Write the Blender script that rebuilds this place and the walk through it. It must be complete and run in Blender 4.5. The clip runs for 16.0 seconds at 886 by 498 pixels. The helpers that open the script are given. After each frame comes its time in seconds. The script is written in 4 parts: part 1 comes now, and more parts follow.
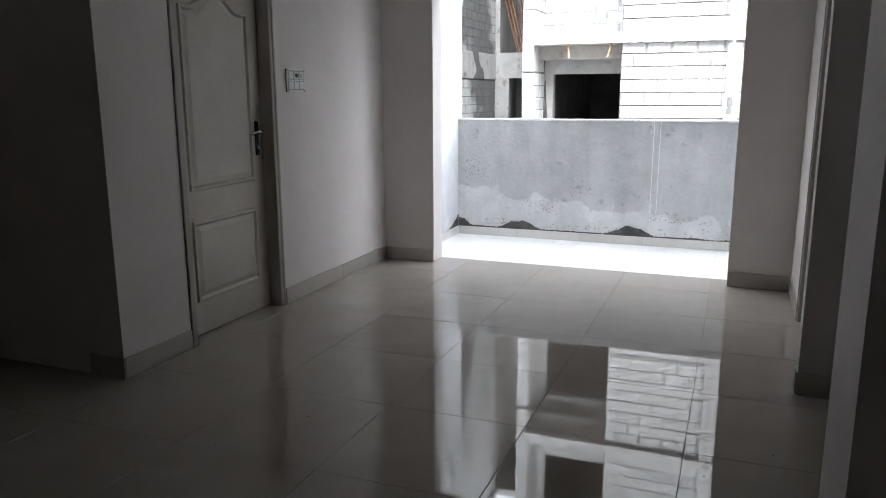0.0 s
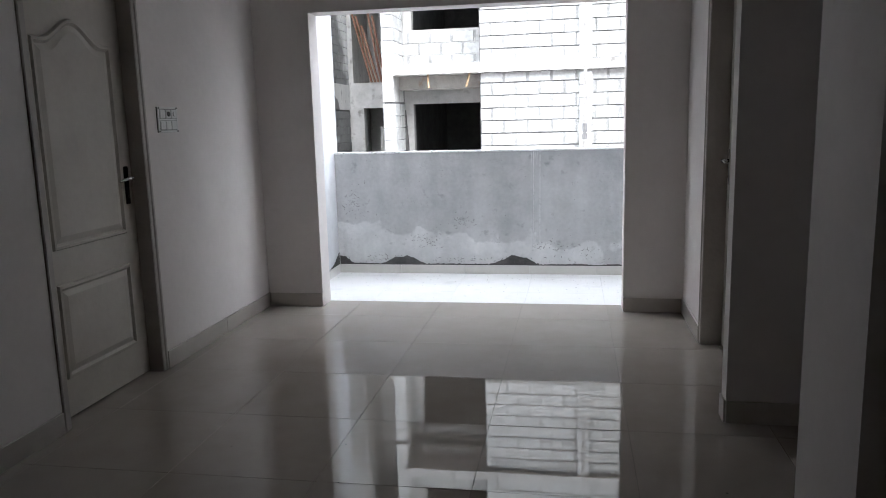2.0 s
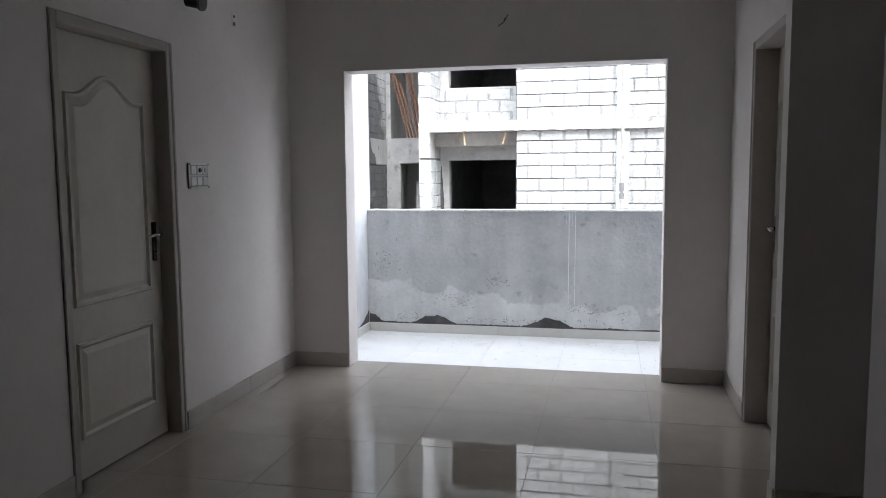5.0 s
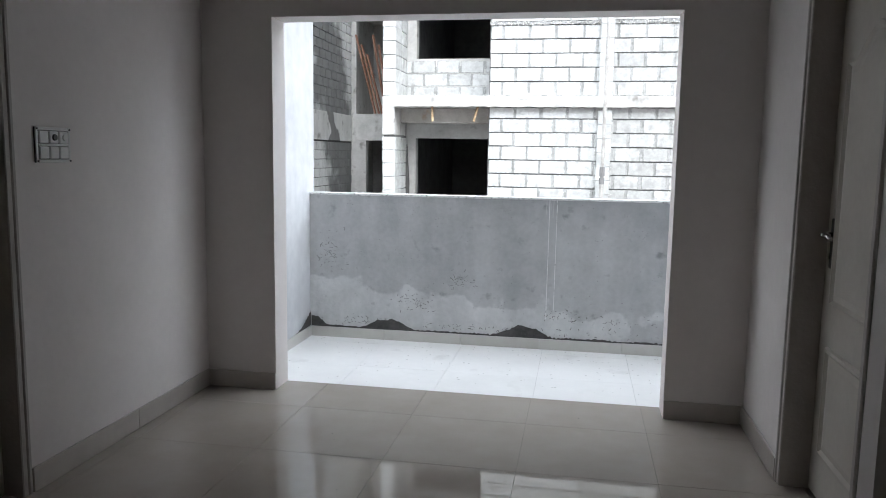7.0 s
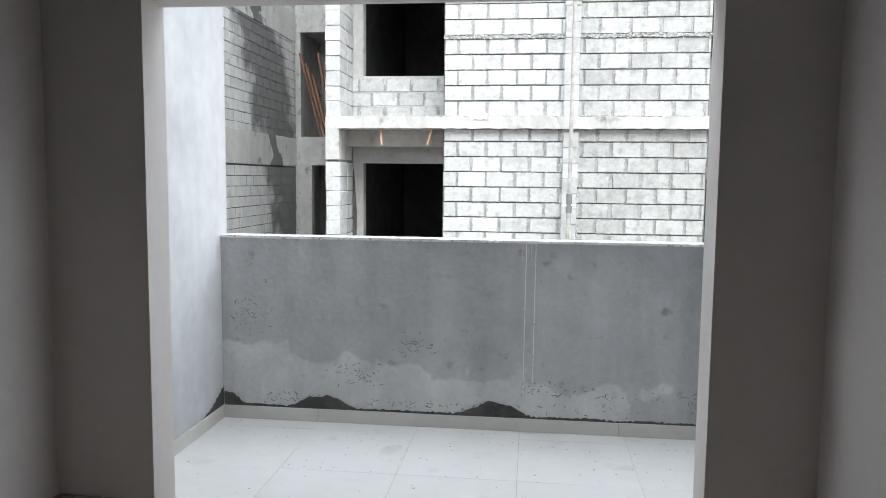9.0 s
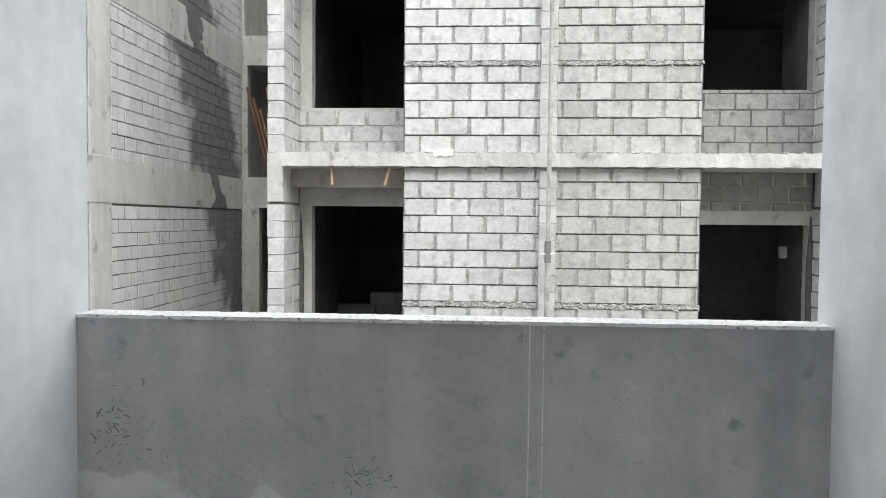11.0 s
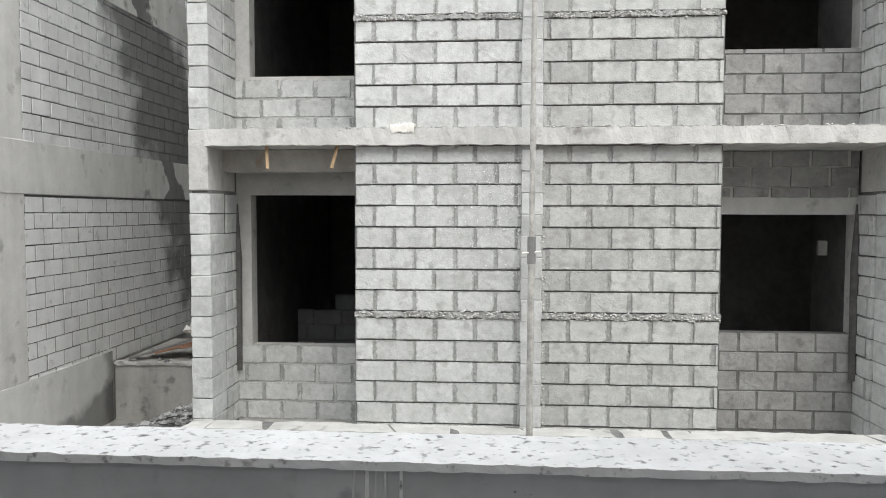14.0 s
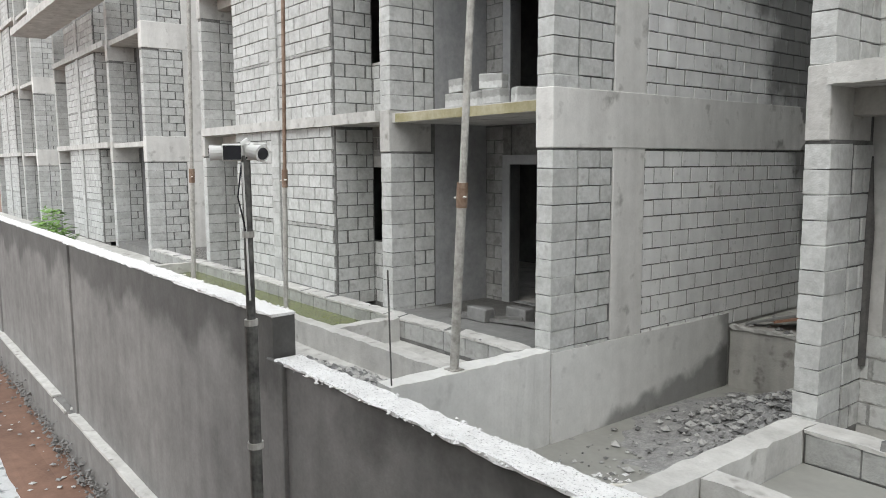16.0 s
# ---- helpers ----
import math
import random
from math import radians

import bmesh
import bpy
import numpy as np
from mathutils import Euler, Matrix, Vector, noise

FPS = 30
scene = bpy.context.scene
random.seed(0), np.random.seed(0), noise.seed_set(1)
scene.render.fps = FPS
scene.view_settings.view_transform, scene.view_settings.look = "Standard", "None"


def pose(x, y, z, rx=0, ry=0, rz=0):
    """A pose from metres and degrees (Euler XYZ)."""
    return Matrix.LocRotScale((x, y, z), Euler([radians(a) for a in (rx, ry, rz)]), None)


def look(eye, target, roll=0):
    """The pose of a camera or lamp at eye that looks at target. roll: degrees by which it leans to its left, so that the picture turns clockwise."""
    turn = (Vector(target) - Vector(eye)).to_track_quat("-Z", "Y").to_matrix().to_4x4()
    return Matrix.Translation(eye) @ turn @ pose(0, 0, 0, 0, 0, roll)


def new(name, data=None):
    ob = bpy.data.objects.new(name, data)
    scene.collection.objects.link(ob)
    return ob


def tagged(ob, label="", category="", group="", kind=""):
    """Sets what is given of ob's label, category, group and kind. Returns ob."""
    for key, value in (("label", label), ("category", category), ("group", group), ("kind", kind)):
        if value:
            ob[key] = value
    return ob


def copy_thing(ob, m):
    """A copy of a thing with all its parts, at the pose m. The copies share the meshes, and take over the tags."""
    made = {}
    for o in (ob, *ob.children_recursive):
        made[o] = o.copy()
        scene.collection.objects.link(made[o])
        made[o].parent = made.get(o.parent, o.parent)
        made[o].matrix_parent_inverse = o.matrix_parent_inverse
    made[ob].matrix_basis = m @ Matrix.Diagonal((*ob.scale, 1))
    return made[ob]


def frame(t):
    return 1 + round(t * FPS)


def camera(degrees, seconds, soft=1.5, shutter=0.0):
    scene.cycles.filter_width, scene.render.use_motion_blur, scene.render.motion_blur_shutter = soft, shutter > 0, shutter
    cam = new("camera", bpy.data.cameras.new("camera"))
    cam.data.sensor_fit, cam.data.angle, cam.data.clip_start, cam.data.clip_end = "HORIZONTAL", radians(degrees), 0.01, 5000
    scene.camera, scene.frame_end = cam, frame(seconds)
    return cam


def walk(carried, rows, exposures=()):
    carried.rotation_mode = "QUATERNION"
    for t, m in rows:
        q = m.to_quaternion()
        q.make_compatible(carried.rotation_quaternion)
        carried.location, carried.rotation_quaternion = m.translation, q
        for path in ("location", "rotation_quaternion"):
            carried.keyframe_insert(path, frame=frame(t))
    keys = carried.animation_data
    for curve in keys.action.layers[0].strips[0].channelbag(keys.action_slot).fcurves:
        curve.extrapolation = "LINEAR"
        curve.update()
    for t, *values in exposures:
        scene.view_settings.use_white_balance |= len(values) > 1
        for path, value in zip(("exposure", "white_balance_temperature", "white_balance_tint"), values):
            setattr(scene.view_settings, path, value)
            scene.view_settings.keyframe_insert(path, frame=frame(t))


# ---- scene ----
cam = camera(61.2, 16.0, soft=0.95)
PATH = [
    (0, (0.39, 0.287, 1.308), (-0.322, 2.111, 0.901), -0.2),
    (0.5, (0.295, 0.428, 1.341), (-0.349, 2.28, 0.951), -0.1),
    (1, (0.169, 0.469, 1.347), (-0.347, 2.366, 0.976), -1.4),
    (1.5, (0.073, 0.464, 1.348), (-0.3, 2.396, 0.989), -1.6),
    (2, (0.046, 0.461, 1.349), (-0.296, 2.402, 1.009), -1.5),
    (2.5, (0.036, 0.47, 1.353), (-0.354, 2.405, 1.033), -1.6),
    (3, (0.032, 0.49, 1.363), (-0.423, 2.417, 1.082), -1.4),
    (3.5, (0.034, 0.48, 1.372), (-0.447, 2.408, 1.139), -1.3),
    (4, (0.045, 0.474, 1.373), (-0.409, 2.41, 1.158), -1.2),
    (6.5, (-0.028, 1.305, 1.398), (-0.424, 3.257, 1.214), 0.7),
    (7, (-0.09, 1.672, 1.375), (-0.443, 3.625, 1.125), 0.9),
    (7.5, (-0.117, 2.033, 1.394), (-0.455, 3.985, 1.119), 1.6),
    (8, (-0.231, 2.338, 1.402), (-0.524, 4.301, 1.15), 1.7),
    (8.5, (-0.299, 2.568, 1.405), (-0.535, 4.54, 1.173), 0.8),
    (9, (-0.277, 2.86, 1.426), (-0.509, 4.838, 1.238), 0.6),
    (9.5, (-0.381, 3.166, 1.414), (-0.605, 5.149, 1.287), 0.7),
    (10, (-0.466, 3.543, 1.429), (-0.622, 5.535, 1.331), 0.6),
    (12.5, (-0.418, 5.125, 1.486), (-0.527, 7.121, 1.417), 0.3),
    (13, (-0.329, 5.383, 1.46), (-0.457, 7.377, 1.369), -0.7),
    (13.5, (-0.144, 5.669, 1.483), (-0.295, 7.661, 1.381), -0.7),
    (14, (-0.094, 6.034, 1.467), (-0.239, 8.026, 1.367), 0.1),
    (14.5, (-0.149, 6.28, 1.473), (-0.509, 8.246, 1.393), 1.1),
    (15, (-0.084, 6.711, 1.528), (-0.887, 8.539, 1.408), 1.3),
    (15.5, (-0.12, 6.961, 1.527), (-1.289, 8.573, 1.345), 0.4),
    (16, (-0.141, 7.205, 1.511), (-1.699, 8.432, 1.283), -0.3),
]
walk(cam, [(t, look(eye, target, roll)) for t, eye, target, roll in PATH],
     exposures=[(0, 2.65, 6200, 12), (0.5, 2.52, 6180, 12), (4, 2.3, 6150, 13), (7, 1.95, 6150, 10), (8, 1.72, 6200, 9), (9, 1.66, 6300, 9), (10, 1.55, 6400, 9), (12.5, 0.86, 6720, 12), (14.5, 1.02, 6600, 9), (15.5, 0.92, 6600, 9), (16, 0.62, 6600, 9)])

# ---- world, sun and exposure ----
SUN_ELEV, SUN_AZ = 50.0, 149.0
world = bpy.data.worlds.new("world")
scene.world = world
world.use_nodes = True
wn, wl = world.node_tree.nodes, world.node_tree.links
sky = wn.new("ShaderNodeTexSky")
sky.sky_type, sky.sun_disc = "NISHITA", False
sky.sun_elevation, sky.sun_rotation = radians(SUN_ELEV), radians(SUN_AZ)
cloud = wn.new("ShaderNodeMix")
cloud.data_type = "RGBA"
cloud.inputs["Factor"].default_value = 0.88
cloud.inputs[7].default_value = (9.0, 9.3, 9.6, 1)
wl.new(sky.outputs["Color"], cloud.inputs[6])
wl.new(cloud.outputs[2], wn["Background"].inputs["Color"])
wn["Background"].inputs["Strength"].default_value = 0.137
sun = new("sun", bpy.data.lights.new("sun", "SUN"))
sun.data.energy, sun.data.angle, sun.data.color = 0.95, radians(40), (1.0, 0.97, 0.92)
az, el = radians(SUN_AZ), radians(SUN_ELEV)
sun_from = Vector((math.sin(az) * math.cos(el), math.cos(az) * math.cos(el), math.sin(el)))
sun.matrix_world = look(sun_from * 60, (0, 0, 0))


# ---- materials ----
def surface(name, dark, light, big=1.5, fine=40.0, rough=0.7, bump=0.15, metal=0.0, spec=0.5, vary=0.0, island=False, streak=0.0, spots=None, spot_scale=0.0, spot_at=0.60, stains=(), smear=0.0):
    """Two-scale mottled surface. vary: how much single pieces differ; streak: vertical water marks; spots: colour of
    small stains.
    stains: (direction, offset, softness, noise scale, noise reach, colour, strength, width) of damp, putty and other
    tinted patches with ragged borders; smear: mortar left along the edges of a block."""
    m = bpy.data.materials.new(name)
    m.use_nodes = True
    n, l = m.node_tree.nodes, m.node_tree.links
    b = n["Principled BSDF"]
    b.inputs["Roughness"].default_value, b.inputs["Metallic"].default_value = rough, metal
    b.inputs["Specular IOR Level"].default_value = spec
    geo = n.new("ShaderNodeNewGeometry")

    def tex(scale, detail, vec=None):
        t = n.new("ShaderNodeTexNoise")
        t.inputs["Scale"].default_value, t.inputs["Detail"].default_value = scale, detail
        l.new(vec or geo.outputs["Position"], t.inputs["Vector"])
        return t.outputs["Fac"]

    def math_node(op, a, c):
        k = n.new("ShaderNodeMath")
        k.operation = op
        for i, v in enumerate((a, c)):
            if isinstance(v, (int, float)):
                k.inputs[i].default_value = v
            else:
                l.new(v, k.inputs[i])
        return k.outputs[0]

    f1, f2, f3 = tex(big, 4.0), tex(fine, 3.0), tex(math.sqrt(big * fine), 5.0)
    fac = math_node("ADD", math_node("MULTIPLY", f1, 0.45), math_node("ADD", math_node("MULTIPLY", f2, 0.2), math_node("MULTIPLY", f3, 0.35)))
    if streak:
        mp = n.new("ShaderNodeMapping")
        mp.inputs["Scale"].default_value = (2.0, 2.0, 0.22)
        l.new(geo.outputs["Position"], mp.inputs["Vector"])
        s = tex(1.6, 3.0, mp.outputs["Vector"])
        fac = math_node("ADD", math_node("MULTIPLY", fac, 1 - streak), math_node("MULTIPLY", s, streak))
    if vary:
        if island:
            r = geo.outputs["Random Per Island"]
        else:
            r = n.new("ShaderNodeObjectInfo").outputs["Random"]
        fac = math_node("ADD", fac, math_node("MULTIPLY", math_node("SUBTRACT", r, 0.5), vary))
    ramp = n.new("ShaderNodeValToRGB")
    ramp.color_ramp.elements[0].position, ramp.color_ramp.elements[1].position = 0.34, 0.64
    ramp.color_ramp.elements[0].color, ramp.color_ramp.elements[1].color = (*dark, 1), (*light, 1)
    l.new(fac, ramp.inputs["Fac"])
    col = ramp.outputs["Color"]
    if spots:
        mix = n.new("ShaderNodeMix")
        mix.data_type = "RGBA"
        mix.inputs[7].default_value = (*spots, 1)
        r2 = n.new("ShaderNodeValToRGB")
        r2.color_ramp.elements[0].position, r2.color_ramp.elements[1].position = spot_at, spot_at + 0.15
        l.new(tex(spot_scale or big * 2.3, 8.0), r2.inputs["Fac"])
        l.new(r2.outputs["Color"], mix.inputs["Factor"])
        l.new(col, mix.inputs[6])
        col = mix.outputs[2]
    if smear:
        xyz = n.new("ShaderNodeSeparateXYZ")
        l.new(n.new("ShaderNodeTexCoord").outputs["Object"], xyz.inputs[0])
        side = math_node("SUBTRACT", math_node("ABSOLUTE", xyz.outputs["X"], 0.0), 0.193)
        rim = math_node("SUBTRACT", math_node("ABSOLUTE", xyz.outputs["Z"], 0.0), 0.084)
        wave = math_node("MULTIPLY", math_node("SUBTRACT", tex(24.0, 6.0), 0.5), 0.075)
        rag = n.new("ShaderNodeMapRange")
        rag.interpolation_type = "SMOOTHSTEP"
        rag.inputs["From Max"].default_value, rag.inputs["To Max"].default_value = 0.018, smear
        l.new(math_node("ADD", math_node("MAXIMUM", side, rim), wave), rag.inputs["Value"])
        mix = n.new("ShaderNodeMix")
        mix.data_type, mix.blend_type = "RGBA", "MULTIPLY"
        mix.inputs[7].default_value = (0.70, 0.70, 0.69, 1)
        l.new(rag.outputs["Result"], mix.inputs["Factor"])
        l.new(col, mix.inputs[6])
        col = mix.outputs[2]
    for d, off, soft, nscale, reach, tint, strength, width in stains:
        dot = n.new("ShaderNodeVectorMath")
        dot.operation = "DOT_PRODUCT"
        dot.inputs[1].default_value = d
        l.new(geo.outputs["Position"], dot.inputs[0])
        wob = math_node("MULTIPLY", math_node("SUBTRACT", tex(nscale, 7.0), 0.5), reach * 2)
        edge = n.new("ShaderNodeMapRange")
        edge.interpolation_type = "SMOOTHSTEP"
        edge.inputs["From Max"].default_value = soft
        edge.inputs["To Max"].default_value = strength
        where = math_node("ADD", math_node("ADD", dot.outputs["Value"], off), wob)
        l.new(where, edge.inputs["Value"])
        fade = n.new("ShaderNodeMapRange")
        fade.interpolation_type = "SMOOTHSTEP"
        fade.inputs["From Min"].default_value, fade.inputs["From Max"].default_value = width, width + soft
        fade.inputs["To Min"].default_value, fade.inputs["To Max"].default_value = 1.0, 0.0
        l.new(where, fade.inputs["Value"])
        mix = n.new("ShaderNodeMix")
        mix.data_type, mix.blend_type = "RGBA", "MULTIPLY"
        mix.inputs[7].default_value = (*tint, 1)
        l.new(math_node("MULTIPLY", edge.outputs["Result"], fade.outputs["Result"]), mix.inputs["Factor"])
        l.new(col, mix.inputs[6])
        col = mix.outputs[2]
    l.new(col, b.inputs["Base Color"])
    if bump:
        bp = n.new("ShaderNodeBump")
        bp.inputs["Strength"].default_value, bp.inputs["Distance"].default_value = bump, 0.018
        l.new(math_node("ADD", math_node("MULTIPLY", f2, 0.6), math_node("MULTIPLY", f3, 1.0)), bp.inputs["Height"])
        l.new(bp.outputs["Normal"], b.inputs["Normal"])
    return m


WALL = surface("white_emulsion", (0.77, 0.73, 0.705), (0.84, 0.80, 0.775), 0.9, 25, 0.75, 0.05, spec=0.25)
CEIL = surface("ceiling_paint", (0.74, 0.73, 0.71), (0.80, 0.79, 0.77), 1.2, 30, 0.85, 0.04, spec=0.2)
TILE = surface("polished_vitrified_tile", (0.345, 0.306, 0.268), (0.415, 0.373, 0.33), 1.2, 9, 0.006, 0.0, spec=0.65, vary=0.10)
GROUT = surface("dirty_grout", (0.22, 0.195, 0.17), (0.32, 0.29, 0.255), 8, 60, 0.9, 0.1)
BALGROUT = surface("pale_grout", (0.42, 0.42, 0.41), (0.58, 0.58, 0.57), 8, 60, 0.9, 0.1)
BALTILE = surface("matt_balcony_tile", (0.78, 0.78, 0.77), (0.86, 0.86, 0.85), 1.2, 18, 0.35, 0.03, vary=0.05, spots=(0.62, 0.615, 0.60), spot_scale=3.0, spot_at=0.62)
SKIRT = surface("skirting_tile", (0.44, 0.405, 0.365), (0.53, 0.49, 0.445), 2, 20, 0.3, 0.03, vary=0.15)
BALSKIRT = surface("pale_skirting_tile", (0.60, 0.585, 0.55), (0.70, 0.685, 0.65), 2, 20, 0.35, 0.03, vary=0.15)
PLASTER = surface("grey_cement_plaster", (0.34, 0.35, 0.355), (0.63, 0.635, 0.64), 1.3, 30, 0.85, 0.35, streak=0.45, spec=0.25, spots=(0.30, 0.305, 0.31), spot_scale=11.0, spot_at=0.63,
                  stains=[((-0.12, 0, -1), 0.20, 0.05, 3.4, 0.34, (1.28, 1.27, 1.26), 1.0, 99), ((0.16, 0, 1), -0.72, 0.5, 2.2, 0.35, (0.74, 0.75, 0.76), 0.9, 99)])
PALEPLASTER = surface("pale_putty_plaster", (0.49, 0.495, 0.50), (0.64, 0.645, 0.65), 2.0, 30, 0.85, 0.25, spec=0.25)
BALWALL = surface("white_primed_plaster", (0.50, 0.515, 0.535), (0.83, 0.84, 0.85), 0.8, 12, 0.8, 0.12, streak=0.25, spec=0.25, spots=(0.62, 0.63, 0.645), spot_scale=2.2, spot_at=0.56)
DARKMORTAR = surface("damp_dark_mortar", (0.05, 0.05, 0.05), (0.12, 0.115, 0.11), 6, 60, 0.9, 0.5)
WHITECAP = surface("white_mortar_cap", (0.66, 0.66, 0.66), (0.84, 0.84, 0.84), 4, 45, 0.9, 0.4, spots=(0.16, 0.16, 0.16), spot_scale=55, spot_at=0.57)
DOORPAINT = surface("cream_door_skin", (0.55, 0.51, 0.45), (0.64, 0.60, 0.53), 1.2, 30, 0.5, 0.06)
FRAMEPAINT = surface("grey_brown_frame", (0.42, 0.385, 0.355), (0.54, 0.50, 0.465), 3, 40, 0.5, 0.1, streak=0.4)
BLACKMETAL = surface("dark_handle_metal", (0.03, 0.03, 0.03), (0.06, 0.055, 0.05), 5, 60, 0.3, 0.0, metal=0.9)
STEEL = surface("bright_steel", (0.55, 0.54, 0.52), (0.70, 0.69, 0.67), 5, 60, 0.25, 0.0, metal=1.0)
SWITCH = surface("white_switch_plastic", (0.74, 0.74, 0.72), (0.80, 0.80, 0.78), 3, 50, 0.35, 0.0)
SWITCHBACK = surface("dark_switch_box", (0.05, 0.05, 0.05), (0.14, 0.13, 0.12), 6, 50, 0.6, 0.1)
BLOCK = surface("concrete_block", (0.42, 0.425, 0.415), (0.60, 0.61, 0.60), 5.0, 60, 0.92, 0.4, vary=0.16, spec=0.2, spots=(0.40, 0.40, 0.392), spot_scale=8.0, spot_at=0.56, smear=1.0)
BLOCKJ = surface("concrete_block_rows", (0.39, 0.395, 0.385), (0.58, 0.59, 0.58), 5.0, 60, 0.92, 0.4, vary=0.16, island=True, spec=0.2, spots=(0.40, 0.40, 0.392), spot_scale=8.0, spot_at=0.56)
BLOCKWARM = surface("weathered_warm_block", (0.35, 0.352, 0.34), (0.515, 0.52, 0.503), 5.0, 60, 0.92, 0.4, vary=0.16, spec=0.2, spots=(0.33, 0.331, 0.32), spot_scale=7.0, spot_at=0.54, smear=1.0)
# shade of the rooms behind the windows is put into this dark colour
INNER = surface("room_shade_render", (0.08, 0.08, 0.078), (0.15, 0.15, 0.145), 2.0, 40, 0.95, 0.3, spec=0.1)
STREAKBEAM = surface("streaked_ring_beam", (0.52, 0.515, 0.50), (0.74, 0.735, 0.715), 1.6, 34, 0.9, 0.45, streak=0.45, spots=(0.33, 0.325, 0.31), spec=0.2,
                     # ragged darker band near y 19.5, multiplied into the colour
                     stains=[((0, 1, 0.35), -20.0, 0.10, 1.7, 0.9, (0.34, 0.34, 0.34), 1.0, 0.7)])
FOOTDAMP = surface("render_with_rising_damp", (0.56, 0.56, 0.545), (0.76, 0.76, 0.745), 0.9, 30, 0.8, 0.3, streak=0.3, spec=0.3, spots=(0.50, 0.50, 0.49), spot_scale=4.0,
                   stains=[((0, 0.20, -1), -4.62, 0.20, 1.8, 0.35, (0.45, 0.45, 0.45), 1.0, 99), ((0, 1, 0.0), -17.05, 0.25, 1.5, 0.35, (0.45, 0.45, 0.45), 1.0, 99)])
PLATFORM = surface("rain_streaked_cement", (0.30, 0.295, 0.275), (0.50, 0.49, 0.46), 2.5, 34, 0.85, 0.4, streak=0.55, spec=0.25, spots=(0.17, 0.165, 0.15), spot_scale=4.5)
DARKCEMENT = surface("dark_cement", (0.15, 0.15, 0.148), (0.25, 0.25, 0.245), 2.5, 30, 0.6, 0.3)
# cement toned down for the shade in the deep recess and rooms
SHADECEMENT = surface("shaded_grey_cement", (0.27, 0.275, 0.28), (0.38, 0.385, 0.39), 4, 30, 0.85, 0.3)
# darker block copy: shade and grime of the recesses are in its colour
BLOCKSHADE = surface("recess_shade_block", (0.23, 0.227, 0.22), (0.37, 0.367, 0.357), 5.0, 60, 0.92, 0.4, vary=0.14, island=True, spec=0.2, spots=(0.20, 0.197, 0.19), spot_scale=7.0, spot_at=0.56)
RUSTBEAM = surface("rust_stained_concrete", (0.32, 0.305, 0.28), (0.54, 0.525, 0.495), 2.2, 40, 0.9, 0.45, streak=0.3, spots=(0.30, 0.20, 0.11), spot_scale=3.2, spot_at=0.58, spec=0.2)
# paler than the front blocks: light missing in the gap is put into the colour
BLOCKPALED = surface("weathered_paled_rows", (0.58, 0.58, 0.58), (0.80, 0.805, 0.80), 1.0, 50, 0.92, 0.4, vary=0.10, island=True, streak=0.35, spec=0.2, spots=(0.44, 0.44, 0.435), spot_scale=8.0, spot_at=0.62,
                    # ragged diagonal patch, darker towards the far upper end
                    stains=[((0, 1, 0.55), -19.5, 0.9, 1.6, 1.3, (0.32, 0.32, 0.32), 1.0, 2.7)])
MORTAR = surface("grey_mortar", (0.11, 0.11, 0.107), (0.23, 0.23, 0.224), 5, 50, 0.95, 0.5, spec=0.15)
JOINT = surface("smeared_joint_mortar", (0.25, 0.252, 0.244), (0.43, 0.432, 0.42), 9, 70, 0.95, 0.8, spec=0.15)
CONCRETE = surface("cast_concrete", (0.38, 0.375, 0.36), (0.61, 0.605, 0.585), 2.2, 40, 0.9, 0.45, streak=0.35, spots=(0.26, 0.25, 0.232), spot_scale=5.0, spec=0.2)
MUD = surface("wet_cement_slurry", (0.25, 0.25, 0.23), (0.36, 0.36, 0.335), 0.8, 12, 0.35, 0.15)
FINERUBBLE = surface("fine_grey_debris", (0.22, 0.22, 0.22), (0.42, 0.42, 0.415), 9, 90, 0.95, 1.0)
RUBBLE = surface("grey_rubble", (0.17, 0.17, 0.17), (0.47, 0.47, 0.46), 6, 60, 0.95, 0.5, vary=0.5, island=True)
EARTH = surface("red_earth", (0.12, 0.068, 0.048), (0.21, 0.12, 0.085), 0.7, 14, 0.95, 0.5)
DARKPLASTER = surface("dark_boundary_render", (0.12, 0.118, 0.114), (0.235, 0.231, 0.224), 0.5, 20, 0.9, 0.25, streak=0.25,
                      stains=[((0, 0, 1), 1.15, 0.5, 0.8, 1.0, (0.52, 0.52, 0.52), 1.0, 99)])
RUST = surface("rusty_prop_steel", (0.16, 0.09, 0.06), (0.33, 0.25, 0.19), 6, 40, 0.7, 0.2, metal=0.3)
PROPGREY = surface("cement_stained_prop", (0.20, 0.19, 0.175), (0.56, 0.55, 0.52), 9, 40, 0.7, 0.3, metal=0.2, streak=0.3)
PLANK = surface("reddish_wood_plank", (0.16, 0.07, 0.045), (0.34, 0.19, 0.13), 3, 40, 0.8, 0.3, streak=0.4)
ORANGEWOOD = surface("raw_timber", (0.30, 0.20, 0.11), (0.46, 0.33, 0.20), 4, 40, 0.8, 0.3, streak=0.4)
POLE = surface("black_stained_pole", (0.025, 0.025, 0.025), (0.16, 0.16, 0.15), 9, 50, 0.45, 0.2)
CAMWHITE = surface("white_camera_shell", (0.72, 0.72, 0.70), (0.80, 0.80, 0.78), 4, 40, 0.4, 0.0)
CAMBLACK = surface("black_glass_panel", (0.015, 0.015, 0.02), (0.03, 0.03, 0.035), 4, 40, 0.15, 0.0)
POND = surface("green_algae_water", (0.09, 0.11, 0.03), (0.20, 0.22, 0.09), 1.5, 14, 0.2, 0.1)
